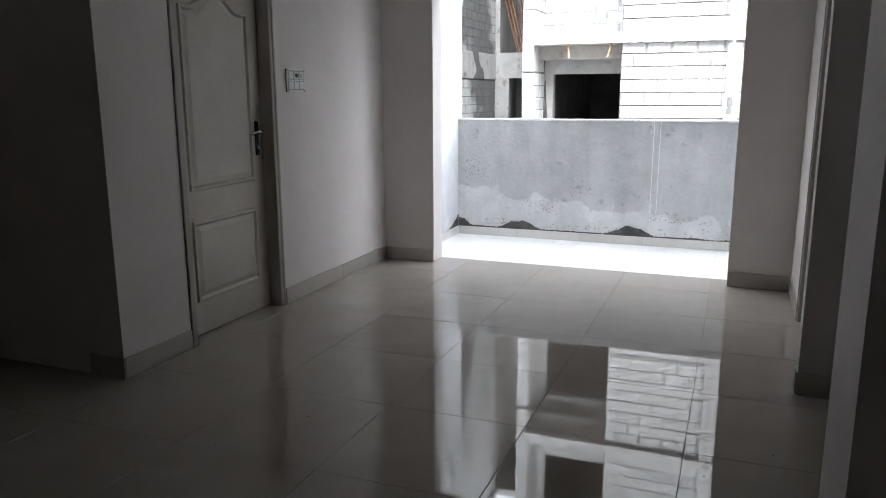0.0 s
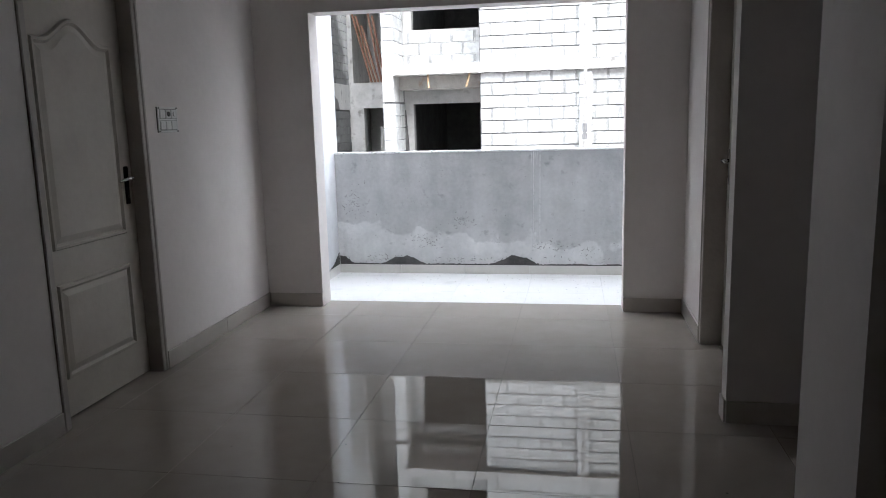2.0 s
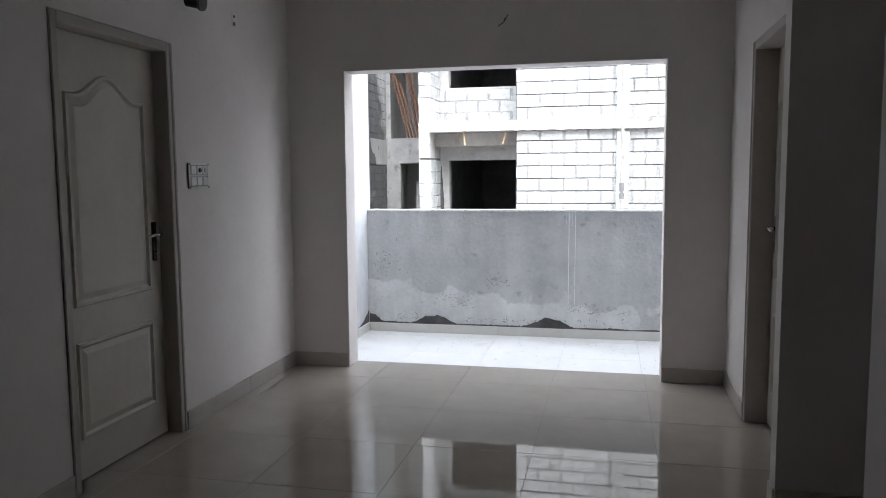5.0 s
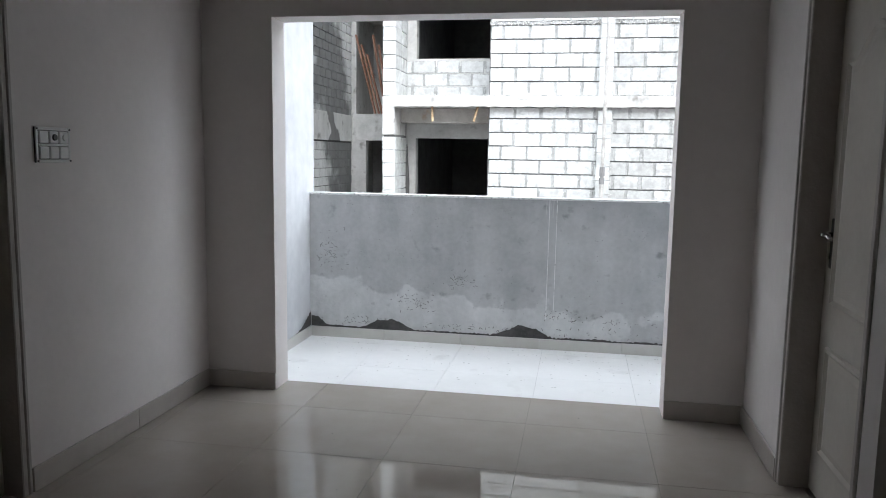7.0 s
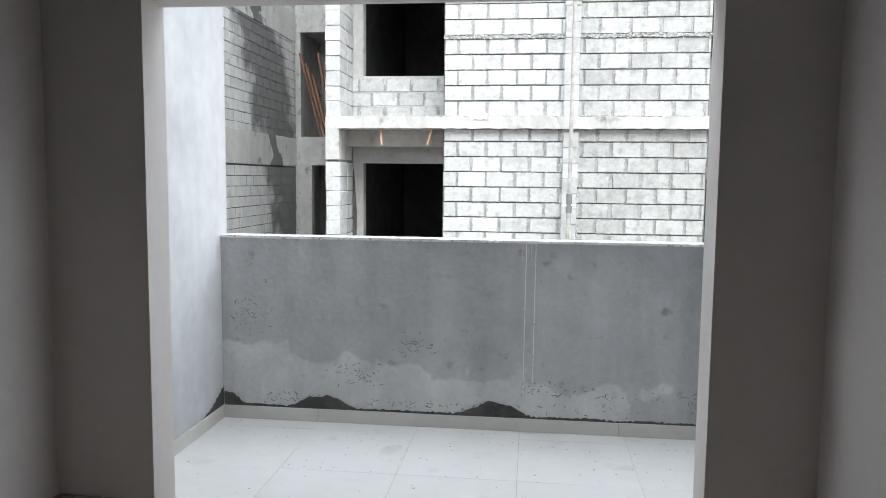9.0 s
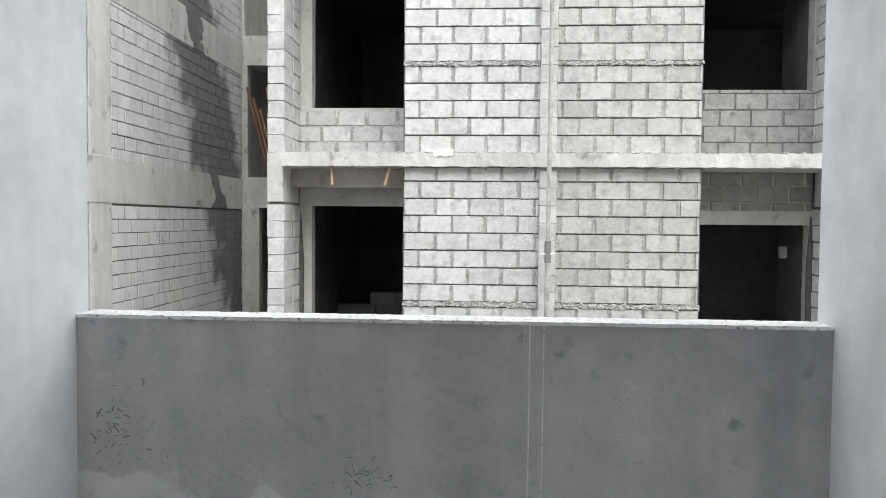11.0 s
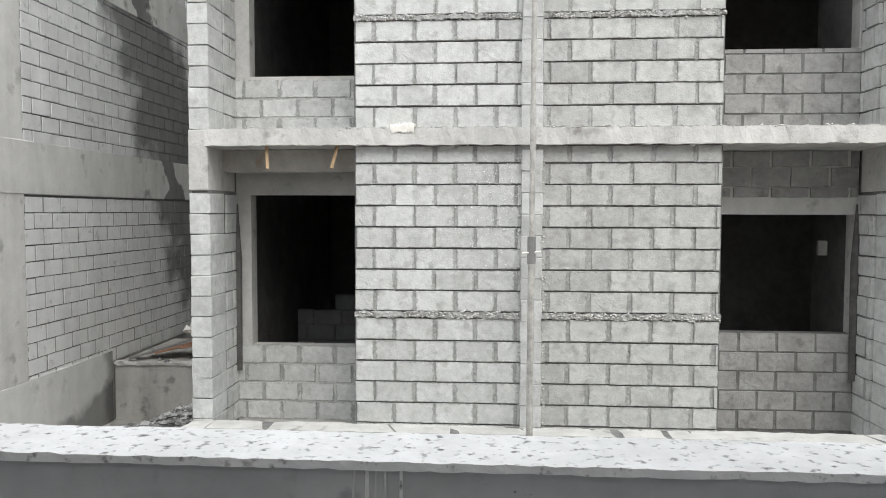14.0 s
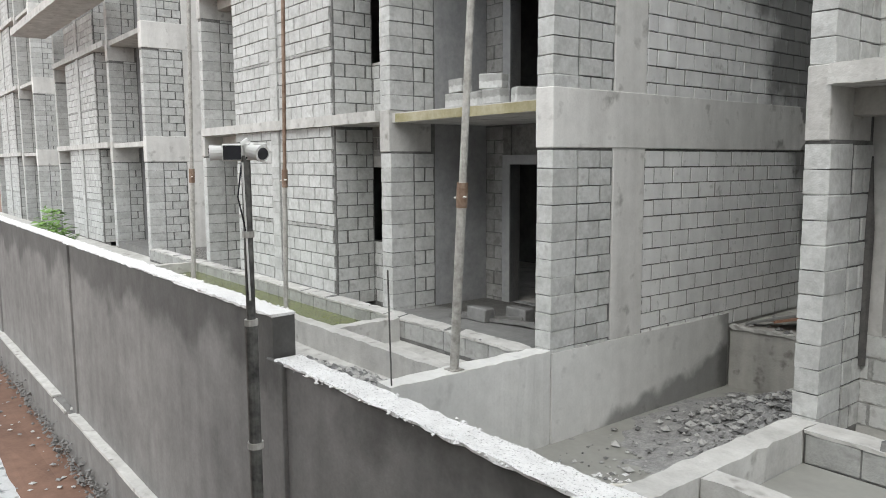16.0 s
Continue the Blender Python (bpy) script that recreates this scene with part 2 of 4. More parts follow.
LEAF = surface("green_leaf", (0.08, 0.17, 0.03), (0.20, 0.36, 0.08), 5, 30, 0.5, 0.1, vary=0.3, island=True)
PALEPLASTIC = surface("pale_bag", (0.66, 0.64, 0.58), (0.78, 0.76, 0.72), 6, 40, 0.6, 0.2)
MOSS = surface("mossy_slab_edge", (0.20, 0.18, 0.07), (0.42, 0.39, 0.28), 3, 30, 0.9, 0.3, streak=0.4)


# ---- mesh helpers ----
class Mesh:
    """Gathers boxes and other simple solids into one mesh."""

    def __init__(self):
        self.v, self.f = [], []

    def add(self, verts, faces):
        k = len(self.v)
        self.v.extend(verts)
        self.f.extend([tuple(i + k for i in q) for q in faces])
        return self

    def box(self, x0, y0, z0, x1, y1, z1, c=0.0, rough=0.0):
        if c <= 0:
            vs = [(x, y, z) for z in (z0, z1) for y in (y0, y1) for x in (x0, x1)]
            return self.add(vs, [(0, 2, 3, 1), (4, 5, 7, 6), (0, 1, 5, 4), (2, 6, 7, 3), (0, 4, 6, 2), (1, 3, 7, 5)])
        vs, ids = [], {}
        for i in range(8):
            sx, sy, sz = i & 1, i >> 1 & 1, i >> 2 & 1
            p = (x1 if sx else x0, y1 if sy else y0, z1 if sz else z0)
            d = (-c if sx else c, -c if sy else c, -c if sz else c)
            for a in range(3):
                q = [p[k] + (0 if k == a else d[k]) + (random.uniform(-rough, rough) if rough else 0) for k in range(3)]
                ids[i, a] = len(vs)
                vs.append(tuple(q))
        fs = []
        for a in range(3):
            b, e = (a + 1) % 3, (a + 2) % 3
            for s in (0, 1):
                q = [s << a, s << a | 1 << b, s << a | 1 << b | 1 << e, s << a | 1 << e]
                r = [ids[i, a] for i in q]
                fs.append(tuple(r if s else r[::-1]))
            for sb in (0, 1):
                for se in (0, 1):
                    i0 = sb << b | se << e
                    i1 = i0 | 1 << a
                    r = [ids[i0, b], ids[i1, b], ids[i1, e], ids[i0, e]]
                    fs.append(tuple(r if sb == se else r[::-1]))
        for i in range(8):
            r = [ids[i, 0], ids[i, 1], ids[i, 2]]
            par = (i & 1) ^ (i >> 1 & 1) ^ (i >> 2 & 1)
            fs.append(tuple(r if par else r[::-1]))
        return self.add(vs, fs)

    def block(self, u, v, z, w, h, front, back, facing="y"):
        """A rough-edged block face: w wide, h high, standing proud from back to front."""
        loop = []
        for i in range(16):
            if i < 5:
                p, q = -1 + 0.4 * i, -1
            elif i < 8:
                p, q = 1, -1 + 2 / 3 * (i - 5)
            elif i < 13:
                p, q = 1 - 0.4 * (i - 8), 1
            else:
                p, q = -1, 1 - 2 / 3 * (i - 13)
            loop.append((p * w / 2, q * h / 2))
        vs = []
        for y, inset, rough in ((back, 0.0, 0.002), (front + 0.005, 0.0005, 0.0035), (front, 0.0045, 0.003)):
            for p, q in loop:
                x = u + p - math.copysign(inset, p) + random.uniform(-rough, rough)
                s = z + q - math.copysign(inset, q) + random.uniform(-rough, rough) * 0.8
                d = y + (random.uniform(-0.002, 0.002) if y != back else 0)
                vs.append((x, v + d, s) if facing == "y" else (v - d, x, s))
        fs = [tuple(range(32, 48))]
        for k in (0, 16):
            for i in range(16):
                j = (i + 1) % 16
                fs.append((k + i, k + j, k + 16 + j, k + 16 + i))
        return self.add(vs, fs)

    def tube(self, a, b, r0, r1=None, n=12, cap=True):
        a, b = Vector(a), Vector(b)
        r1 = r0 if r1 is None else r1
        w = (b - a).normalized()
        u = w.orthogonal().normalized()
        s = w.cross(u)
        vs = []
        for p, r in ((a, r0), (b, r1)):
            for i in range(n):
                t = 2 * math.pi * i / n
                vs.append(tuple(p + u * (r * math.cos(t)) + s * (r * math.sin(t))))
        fs = [(i, (i + 1) % n, n + (i + 1) % n, n + i) for i in range(n)]
        if cap:
            fs += [tuple(range(n))[::-1], tuple(range(n, 2 * n))]
        return self.add(vs, fs)

    def beam(self, a, b, w, h):
        """A squared stick from a to b."""
        a, b = Vector(a), Vector(b)
        d = (b - a).normalized()
        u = d.cross(Vector((0, 0, 1)))
        u = u.normalized() if u.length > 0.01 else Vector((1, 0, 0))
        s = u.cross(d)
        vs = [tuple(p + u * (w / 2 * i) + s * (h / 2 * j)) for p in (a, b) for i, j in ((-1, -1), (1, -1), (1, 1), (-1, 1))]
        return self.add(vs, [(0, 1, 2, 3), (7, 6, 5, 4), (0, 4, 5, 1), (1, 5, 6, 2), (2, 6, 7, 3), (3, 7, 4, 0)])

    def bar(self, x0, x1, y0, y1, z0, z1, step=0.2, rough=0.006, axis="x"):
        """A rough-cast bar along x (or y), in one piece, with uneven edges."""
        k = max(1, int(abs(x1 - x0) / step))
        vs = []
        for i in range(k + 1):
            x = x0 + (x1 - x0) * i / k
            for y, z in ((y0, z0), (y1, z0), (y1, z1), (y0, z1)):
                q, w = y + random.uniform(-rough, rough), z + random.uniform(-rough, rough)
                vs.append((x, q, w) if axis == "x" else (q, x, w))
        fs = [(0, 1, 2, 3), tuple(4 * k + i for i in (3, 2, 1, 0))]
        for i in range(k):
            fs += [(4 * i + j, 4 * i + 4 + j, 4 * i + 4 + (j + 1) % 4, 4 * i + (j + 1) % 4) for j in range(4)]
        return self.add(vs, fs)

    def prism(self, pts, axis, lo, hi):
        """A flat outline (list of 2D points) pushed from lo to hi along an axis; for axis y the outline is (x, z)."""
        n = len(pts)

        def at(p, t):
            return {"x": (t, p[0], p[1]), "y": (p[0], t, p[1]), "z": (p[0], p[1], t)}[axis]

        vs = [at(p, lo) for p in pts] + [at(p, hi) for p in pts]
        fs = [tuple(range(n)), tuple(range(2 * n - 1, n - 1, -1))]
        fs += [(i, n + i, n + (i + 1) % n, (i + 1) % n) for i in range(n)]
        return self.add(vs, fs)

    def chunk(self, x, y, z, r, flat=0.7):
        """A broken lump."""
        base = [(1, 0, 0), (-1, 0, 0), (0, 1, 0), (0, -1, 0), (0, 0, 1), (0, 0, -1)]
        t = random.uniform(0, 6.28)
        vs = []
        for b in base:
            k = r * random.uniform(0.6, 1.25)
            vs.append((x + k * (b[0] * math.cos(t) - b[1] * math.sin(t)), y + k * (b[0] * math.sin(t) + b[1] * math.cos(t)), z + k * flat * b[2]))
        return self.add(vs, [(0, 2, 4), (2, 1, 4), (1, 3, 4), (3, 0, 4), (2, 0, 5), (1, 2, 5), (3, 1, 5), (0, 3, 5)])

    def data(self, name, mat):
        me = bpy.data.meshes.new(name)
        me.from_pydata(self.v, [], self.f)
        me.materials.append(mat)
        bm = bmesh.new()
        bm.from_mesh(me)
        bmesh.ops.recalc_face_normals(bm, faces=bm.faces)
        bm.to_mesh(me)
        bm.free()
        return me


def thing(name, mesh, mat, label="", category="", kind="", group=""):
    return tagged(new(name, mesh.data(name, mat)), label, category, group, kind)


def part(name, mesh, mat, parent, label="", kind=""):
    ob = new(name, mesh.data(name, mat))
    ob.parent = parent
    return tagged(ob, label, kind=kind)


def holder(name, label, category, at=(0, 0, 0), group="", kind=""):
    ob = new(name)
    ob.location = at
    ob.empty_display_size = 0.2
    return tagged(ob, label, category, group, kind)


def boxes(*bs, c=0.0):
    m = Mesh()
    for b in bs:
        m.box(*b, c=c)
    return m


def smooth(ob):
    for p in ob.data.polygons:
        p.use_smooth = True
    return ob


# ---- the flat: plan ----
LX, RX = -2.21, 0.79            # side walls of the living room
WY0, WY1 = 5.67, 5.85           # wall with the balcony opening
OPL, OPR, OPT = -1.79, 0.39, 2.11
CEILZ = 2.9
BZ = -0.06                      # balcony floor
BL, BR = -2.145, 0.86
PY0, PY1, PZ = 7.20, 7.345, 1.07
LEND = 2.84                     # free end of the wall with the cream door
PIERY = 3.75

floor = thing("floor", boxes((-5.2, -2.6, -0.2, 4.2, WY1, -0.003)), GROUT, "pale polished vitrified tile floor with dark joints", "floor", "structure")
thing("ceiling", boxes((-5.2, -2.6, CEILZ, 4.2, WY1, CEILZ + 0.15)), CEIL, "plain white painted ceiling slab", "ceiling", "structure")

# wall with the cream door: opening y 3.36 to 4.19
DL0, DL1, DH = 3.31, 4.20, 2.08
thing("wall_west", boxes((LX - 0.2, LEND, 0, LX, DL0, CEILZ), (LX - 0.2, DL1, 0, LX, WY0, CEILZ), (LX - 0.2, DL0, DH, LX, DL1, CEILZ)), WALL,
      "off-white painted wall with a door and a switch plate", "wall", "structure")
thing("wall_north", boxes((-5.2, WY0, 0, OPL, WY1, CEILZ), (OPR, WY0, 0, 4.2, WY1, CEILZ), (OPL, WY0, OPT, OPR, WY1, CEILZ)), WALL,
      "off-white painted wall with a wide opening to the balcony", "wall", "structure")
DR0, DR1 = 4.08, 4.97
thing("wall_east", boxes((RX, DR1, 0, RX + 0.2, WY0, CEILZ), (RX, PIERY + 0.1, 0, RX + 0.2, DR0, CEILZ), (RX, DR0, DH, RX + 0.2, DR1, CEILZ)), WALL,
      "off-white painted wall with a panelled door", "wall", "structure")
thing("wall_pier", boxes((0.71, PIERY, 0, 4.2, PIERY + 0.1, CEILZ)), WALL, "off-white painted wall turning into a side passage", "wall", "structure")
thing("wall_passage", boxes((0.705, 2.24, 0, 4.2, 2.70, CEILZ)), WALL, "off-white painted short wall beside a dark doorway", "wall", "structure")
thing("wall_hall", boxes((0.705, -2.4, 0, 0.9, 1.3, CEILZ), (0.705, 1.3, 2.1, 0.9, 2.24, CEILZ)), WALL, "off-white painted hall wall", "wall", "structure")
thing("wall_south", boxes((-5.2, -2.6, 0, 4.2, -2.4, CEILZ)), WALL, "off-white painted wall at the end of the hall", "wall", "structure")
thing("wall_far_west", boxes((-5.2, -2.4, 0, -5.0, WY0, CEILZ)), WALL, "off-white painted wall of the side room", "wall", "structure")
thing("wall_far_east", boxes((4.0, -2.4, 0, 4.2, 2.24, CEILZ), (4.0, 2.70, 0, 4.2, PIERY, CEILZ), (4.0, PIERY + 0.1, 0, 4.2, WY0, CEILZ)), WALL, "off-white painted wall at the end of the passage", "wall", "structure")
thing("wall_side_room", boxes((-5.0, LEND, 0, LX - 0.2, LEND + 0.15, CEILZ)), WALL, "off-white painted partition of the side room", "wall", "structure")

# balcony
bfloor = thing("balcony_floor", boxes((BL - 0.2, WY1, -0.25, BR + 0.2, PY1, BZ - 0.003)), BALGROUT, "pale matt tiled balcony floor, dusty", "floor", "structure")
thing("balcony_wall_west", boxes((BL - 0.2, WY1, -0.25, BL, PY1 - 0.05, 2.75)), BALWALL, "white primed balcony side wall with grey patches", "wall", "structure")
thing("balcony_wall_east", boxes((BR, WY1, -0.25, BR + 0.2, PY1, 2.75)), BALWALL, "white primed balcony side wall with grey patches", "wall", "structure")
thing("balcony_parapet", boxes((BL, PY0, -0.25, BR, PY1, PZ - 0.012)), PLASTER, "grey cement-plastered balcony parapet with stains", "parapet", "structure")
thing("parapet_cap", Mesh().bar(BL, BR, PY0 - 0.006, PY1 + 0.006, PZ - 0.014, PZ, 0.02, 0.0014), WHITECAP, "rough white mortar top of the parapet", "coping", "structure")
thing("own_facade", boxes((-9, WY1, -5, BL - 0.2, WY1 + 0.2, 6), (BR + 0.2, WY1, -5, 9, WY1 + 0.2, 6), (BL - 0.2, WY1 + 0.1, -5, BR + 0.2, PY1, -0.25), (BL - 0.2, WY1, 3.2, BR + 0.2, WY1 + 0.2, 6)), CONCRETE,
      "cement-rendered outer wall of the flat's own block", "wall", "structure")

# ---- outdoors: ground and yard ----
FY = 13.6                      # front of the row of houses
GZ = -5.2
ground = Mesh()
gx = [-400, -120, -60, -40, -30, -24, -20, -17, -14, -12, -10, -8, -6, -4, -2, 0, 4, 10, 30, 120, 400]
gy = [-400, -60, -5, 6.5, 7.2, 7.8, 8.4, 9.0, 9.6, 10.2, 10.7, 11.3, 14, 30, 120, 400]
gv = [(x, y, GZ + (0.10 * noise.noise(Vector((x * 0.7, y * 0.9, 0))) + 0.05 if 7 < y < 10.9 and -60 < x < 10 else 0)) for y in gy for x in gx]
nx = len(gx)
ground.add(gv, [(j * nx + i, j * nx + i + 1, (j + 1) * nx + i + 1, (j + 1) * nx + i) for j in range(len(gy) - 1) for i in range(nx - 1)])
thing("ground", ground, EARTH, "bare red earth strip between the buildings", "ground", "structure")

YZ = -0.72                     # top of the low yard walls
thing("yard_base_a", boxes((-3.27, 11.2, GZ, 12, FY, -1.10)), CONCRETE, "cement floor of an unfinished planter", "ground", "structure")
thing("yard_base_b", boxes((-60, 11.2, GZ, -6.2, FY, -1.05)), CONCRETE, "cement floor of an unfinished planter", "ground", "structure")
thing("gap_base", boxes((-6.2, 11.2, GZ, -3.27, 24, -1.86)), MUD, "wet cement slurry floor of the gap between two houses", "ground", "structure")

# ---- block work ----
PITCH = 0.411


def course_list(z0, z1, first, height=0.2145, band=None):
    """Courses from z0 up to z1, with the first joint at `first`; band: a cast strip (lo, hi) that takes the place of a joint."""
    out, a, b = [], z0, first
    while a < z1 - 0.02:
        if band and a < band[0] - 0.02 and b > band[0] - 0.08:
            b = band[0]
            out.append((a, b))
            a, b = band[1], band[1] + height
            continue
        b = min(b, z1)
        if b - a > 0.06:
            out.append((a, b))
        a, b = b, b + height
    return out


STOREYS = [(-0.92, 2.13, -0.705, (0.385, 0.45)), (2.30, 5.18, 2.52, (3.375, 3.43)), (5.35, 8.23, 5.57, (6.425, 6.48)), (8.40, 11.28, 8.62, (9.475, 9.53))]
PLAIN = [course_list(a, b, f) for a, b, f, bd in STOREYS]
COURSES = [course_list(a, b, f, band=bd) for a, b, f, bd in STOREYS]


def tiling(u0, u1, courses, z0=-99, z1=99, joint=0.011, shift=0.0):
    """Places (u, w, z, h) of running-bond blocks on a stretch of wall."""
    out = []
    for k, (a, b) in enumerate(courses):
        a, b = max(a, z0), min(b, z1)
        if b - a < 0.05:
            continue
        u = u0 - PITCH * (0.0 if k % 2 else 0.5) - shift
        while u < u1:
            p, q = max(u, u0), min(u + PITCH, u1)
            if q - p > 0.05:
                d = random.uniform(-0.008, 0.008)
                out.append(((p + q) / 2 + d * 0.5, q - p - joint - random.uniform(0.006, 0.032), (a + b) / 2 + random.uniform(-0.002, 0.002), b - a - joint - random.uniform(0, 0.006)))
            u += PITCH
    return out


BLOCK_DATA, WARM_DATA, STREAK_DATA, SHADE_DATA = [], [], [], []
for i in range(7):
    m = Mesh().block(0, 0, 0, 0.426, 0.198, -0.014, 0.03)
    BLOCK_DATA.append(m.data("block", BLOCK))
    WARM_DATA.append(m.data("block", BLOCKWARM))
    STREAK_DATA.append(m.data("block", BLOCKPALED))
    SHADE_DATA.append(m.data("block", BLOCKSHADE))


def lay(parent, places, plane, facing, data=None):
    """Blocks as objects of their own. facing 'y': the wall looks to -y at y = plane; 'x': it looks to +x at x = plane."""
    for u, w, z, h in places:
        ob = new("block", random.choice(data or BLOCK_DATA))
        off = random.uniform(-0.004, 0.004)
        if facing == "y":
            ob.location = (u, plane + off, z)
        else:
            ob.location, ob.rotation_euler = (plane + off, u, z), (0, 0, radians(90))
        ob.scale = (w / 0.426, 1, h / 0.198)
        ob.parent = parent


def rows_mesh(places, plane, facing, mesh=None):
    m = mesh or Mesh()
    for u, w, z, h in places:
        off = random.uniform(-0.004, 0.004)
        if facing == "y":
            m.block(u, plane, z, w, h, -0.014 + off, 0.03)
        else:
            m.block(u, plane, z, w, h, -0.020 + off, 0.03, "x")
    return m


def joints(places, plane, facing):
    """Mortar smeared into the upright joints, a little behind the block faces, course by course."""
    m = Mesh()
    for z in sorted({round(p[2], 1) for p in places}):
        row = [p for p in places if round(p[2], 1) == z]
        u0, u1 = min(p[0] - p[1] / 2 for p in row), max(p[0] + p[1] / 2 for p in row)
        zc, h = sum(p[2] for p in row) / len(row), row[0][3]
        if facing == "y":
            m.bar(u0, u1, plane - 0.005, plane + 0.03, zc - h / 2 + 0.001, zc + h / 2 - 0.001, 0.05, 0.0025)
        else:
            m.bar(u0, u1, plane - 0.03, plane + 0.005, zc - h / 2 + 0.001, zc + h / 2 - 0.001, 0.05, 0.0025, "y")
    return m


def house(label, pier0, bay, col, pier1, corner, near, sills):
    """One unfinished house of concrete blocks. pier0, bay, col, pier1: stretches in x; corner: x of the side wall; near: blocks one by one."""
    h = holder("house", label, "house", (pier0[0], FY, -0.75), "row of unfinished houses")
    inv = Matrix.Translation((-pier0[0], -FY, 0.75))

    def hp(name, mesh, mat, parent=None, label="", kind=""):
        ob = part(name, mesh, mat, parent or h, label, kind)
        if parent is None:
            ob.matrix_parent_inverse = inv
        return ob

    x0, x1 = pier0[0], corner
    back = 21.3
    # closed shell
    hp("base", boxes((x0, 14.4, GZ, x1, back, -0.75)), CONCRETE)
    hp("footing", boxes((x0, FY, GZ, pier1[1], 14.4, -1.06)), CONCRETE)
    # dark floor colour holds both wet debris and the slab's shade
    hp("recess_floor", boxes((pier1[1], FY, GZ, x1, 15.55, -0.75)), DARKCEMENT)
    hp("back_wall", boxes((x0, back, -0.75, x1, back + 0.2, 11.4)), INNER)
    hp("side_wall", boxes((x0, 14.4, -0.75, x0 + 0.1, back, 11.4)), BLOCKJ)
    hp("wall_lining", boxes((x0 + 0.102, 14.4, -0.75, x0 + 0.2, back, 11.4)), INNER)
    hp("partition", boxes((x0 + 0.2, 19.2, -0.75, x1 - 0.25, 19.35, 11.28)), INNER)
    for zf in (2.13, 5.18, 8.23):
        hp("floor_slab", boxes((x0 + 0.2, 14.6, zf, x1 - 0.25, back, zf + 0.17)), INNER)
    roof = boxes((x0 - 0.15, FY - 0.25, 11.28, x1 + 0.15, back + 0.3, 11.45), (x0 - 0.1, FY - 0.2, 11.45, x1 + 0.1, FY - 0.05, 12.1))
    hp("roof", roof, CONCRETE)
    # ledges
    for zf in (2.13, 5.18, 8.23):
        m = Mesh().bar(pier0[1], pier1[0], FY - 0.11, 14.5, zf, zf + 0.17, 0.07, 0.007)
        hp("ledge", m, CONCRETE, None, "rough-cast concrete ledge")
        hp("recess_slab", boxes((pier1[1], FY + 0.02, zf - 0.02, corner - 0.25, 15.6, zf + 0.12)), CONCRETE, None, "thin stained balcony slab")
    # bay
    wall = hp("bay_wall", boxes((bay[0], FY + 0.014, -1.06, bay[1], FY + 0.2, 11.28)), MORTAR)
    for s, (a, b, f, bd) in enumerate(STOREYS):
        pl, pr = tiling(bay[0], col[0] + 0.03, COURSES[s], shift=0.0), tiling(col[1] - 0.03, bay[1], COURSES[s], shift=0.12)
        if near and s < 2:
            lay(wall, pl, FY, "y")
            lay(wall, pr, FY, "y", WARM_DATA)
        else:
            hp("blockwork", rows_mesh(pl + pr, FY, "y"), BLOCKJ, wall, kind="stuff")
        for pq in (pl, pr):
            hp("joint_mortar", joints(pq, FY, "y"), JOINT, wall, kind="stuff")
        for xa, xb in ((bay[0], col[0]), (col[1], bay[1])):
            hp("mortar_band", Mesh().bar(xa, xb, FY - 0.025, FY + 0.02, bd[0] + 0.004, bd[1] - 0.004, 0.04, 0.012), JOINT, wall)
        hp("bay_return", boxes((bay[0], FY + 0.2, a, bay[0] + 0.2, 14.39, b)), MORTAR)
        ret = hp("bay_return", boxes((bay[1] - 0.2, FY + 0.2, a, bay[1] - 0.008, 14.39, b)), MORTAR)
        hp("blockwork", rows_mesh(tiling(FY + 0.03, 14.38, PLAIN[s], shift=0.2), bay[1] - 0.012, "x"), BLOCKJ, ret, kind="stuff")
    m = Mesh()
    for s, (a, b, f, bd) in enumerate(STOREYS):
        for ca, cb in PLAIN[s]:
            j = random.uniform(-0.006, 0.006)
            m.box(col[0] + 0.004 + j, FY - 0.06, ca + 0.001, col[1] - 0.004 + j, FY + 0.2, cb - 0.003, c=0.006, rough=0.005)
    hp("column", m, BLOCKJ, None, "stacked narrow concrete block strip", "stuff")
    hp("column_core", boxes((col[0] + 0.003, FY - 0.048, -1.06, col[1], FY + 0.19, 11.28)), JOINT)
    # window recesses on both sides of the bay
    for side, (a, b) in enumerate(((pier0[1], bay[0]), (bay[1], pier1[0]))):
        a2, b2 = (a, b + 0.5) if side == 0 else (a - 0.5, b)
        for s, (z0, z1, f, bd) in enumerate(STOREYS):
            sill = sills[side][min(s, 1)] + 3.05 * max(0, s - 1)
            lint = (1.65 if side == 0 else 1.44) + 3.06 * s
            w = hp("sill_wall", boxes((a2, 14.396, z0 - 0.14, b2, 14.6, sill)), MORTAR if side else CONCRETE)
            hp("lintel", boxes((a2, 14.40, lint, b2, 14.6, z1)), CONCRETE)
            for ja, jb in ((a2, a2 + 0.17), (b2 - 0.03, b2)):
                hp("window_jamb", boxes((ja, 14.41, sill, jb, 14.6, lint)), CONCRETE)
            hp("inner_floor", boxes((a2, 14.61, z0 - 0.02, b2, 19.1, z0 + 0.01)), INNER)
            pl = tiling(a2, b2, COURSES[s], z1=sill + 0.01, shift=0.1)
            if near and s < 2:
                lay(w, [p for p in pl if a - 0.1 < p[0] < b + 0.1], 14.40, "y", SHADE_DATA if side else BLOCK_DATA)
                if not side:
                    hp("joint_mortar", joints(pl, 14.40, "y"), JOINT, w, kind="stuff")
            else:
                hp("blockwork", rows_mesh(pl, 14.40, "y"), BLOCKJ, w, kind="stuff")
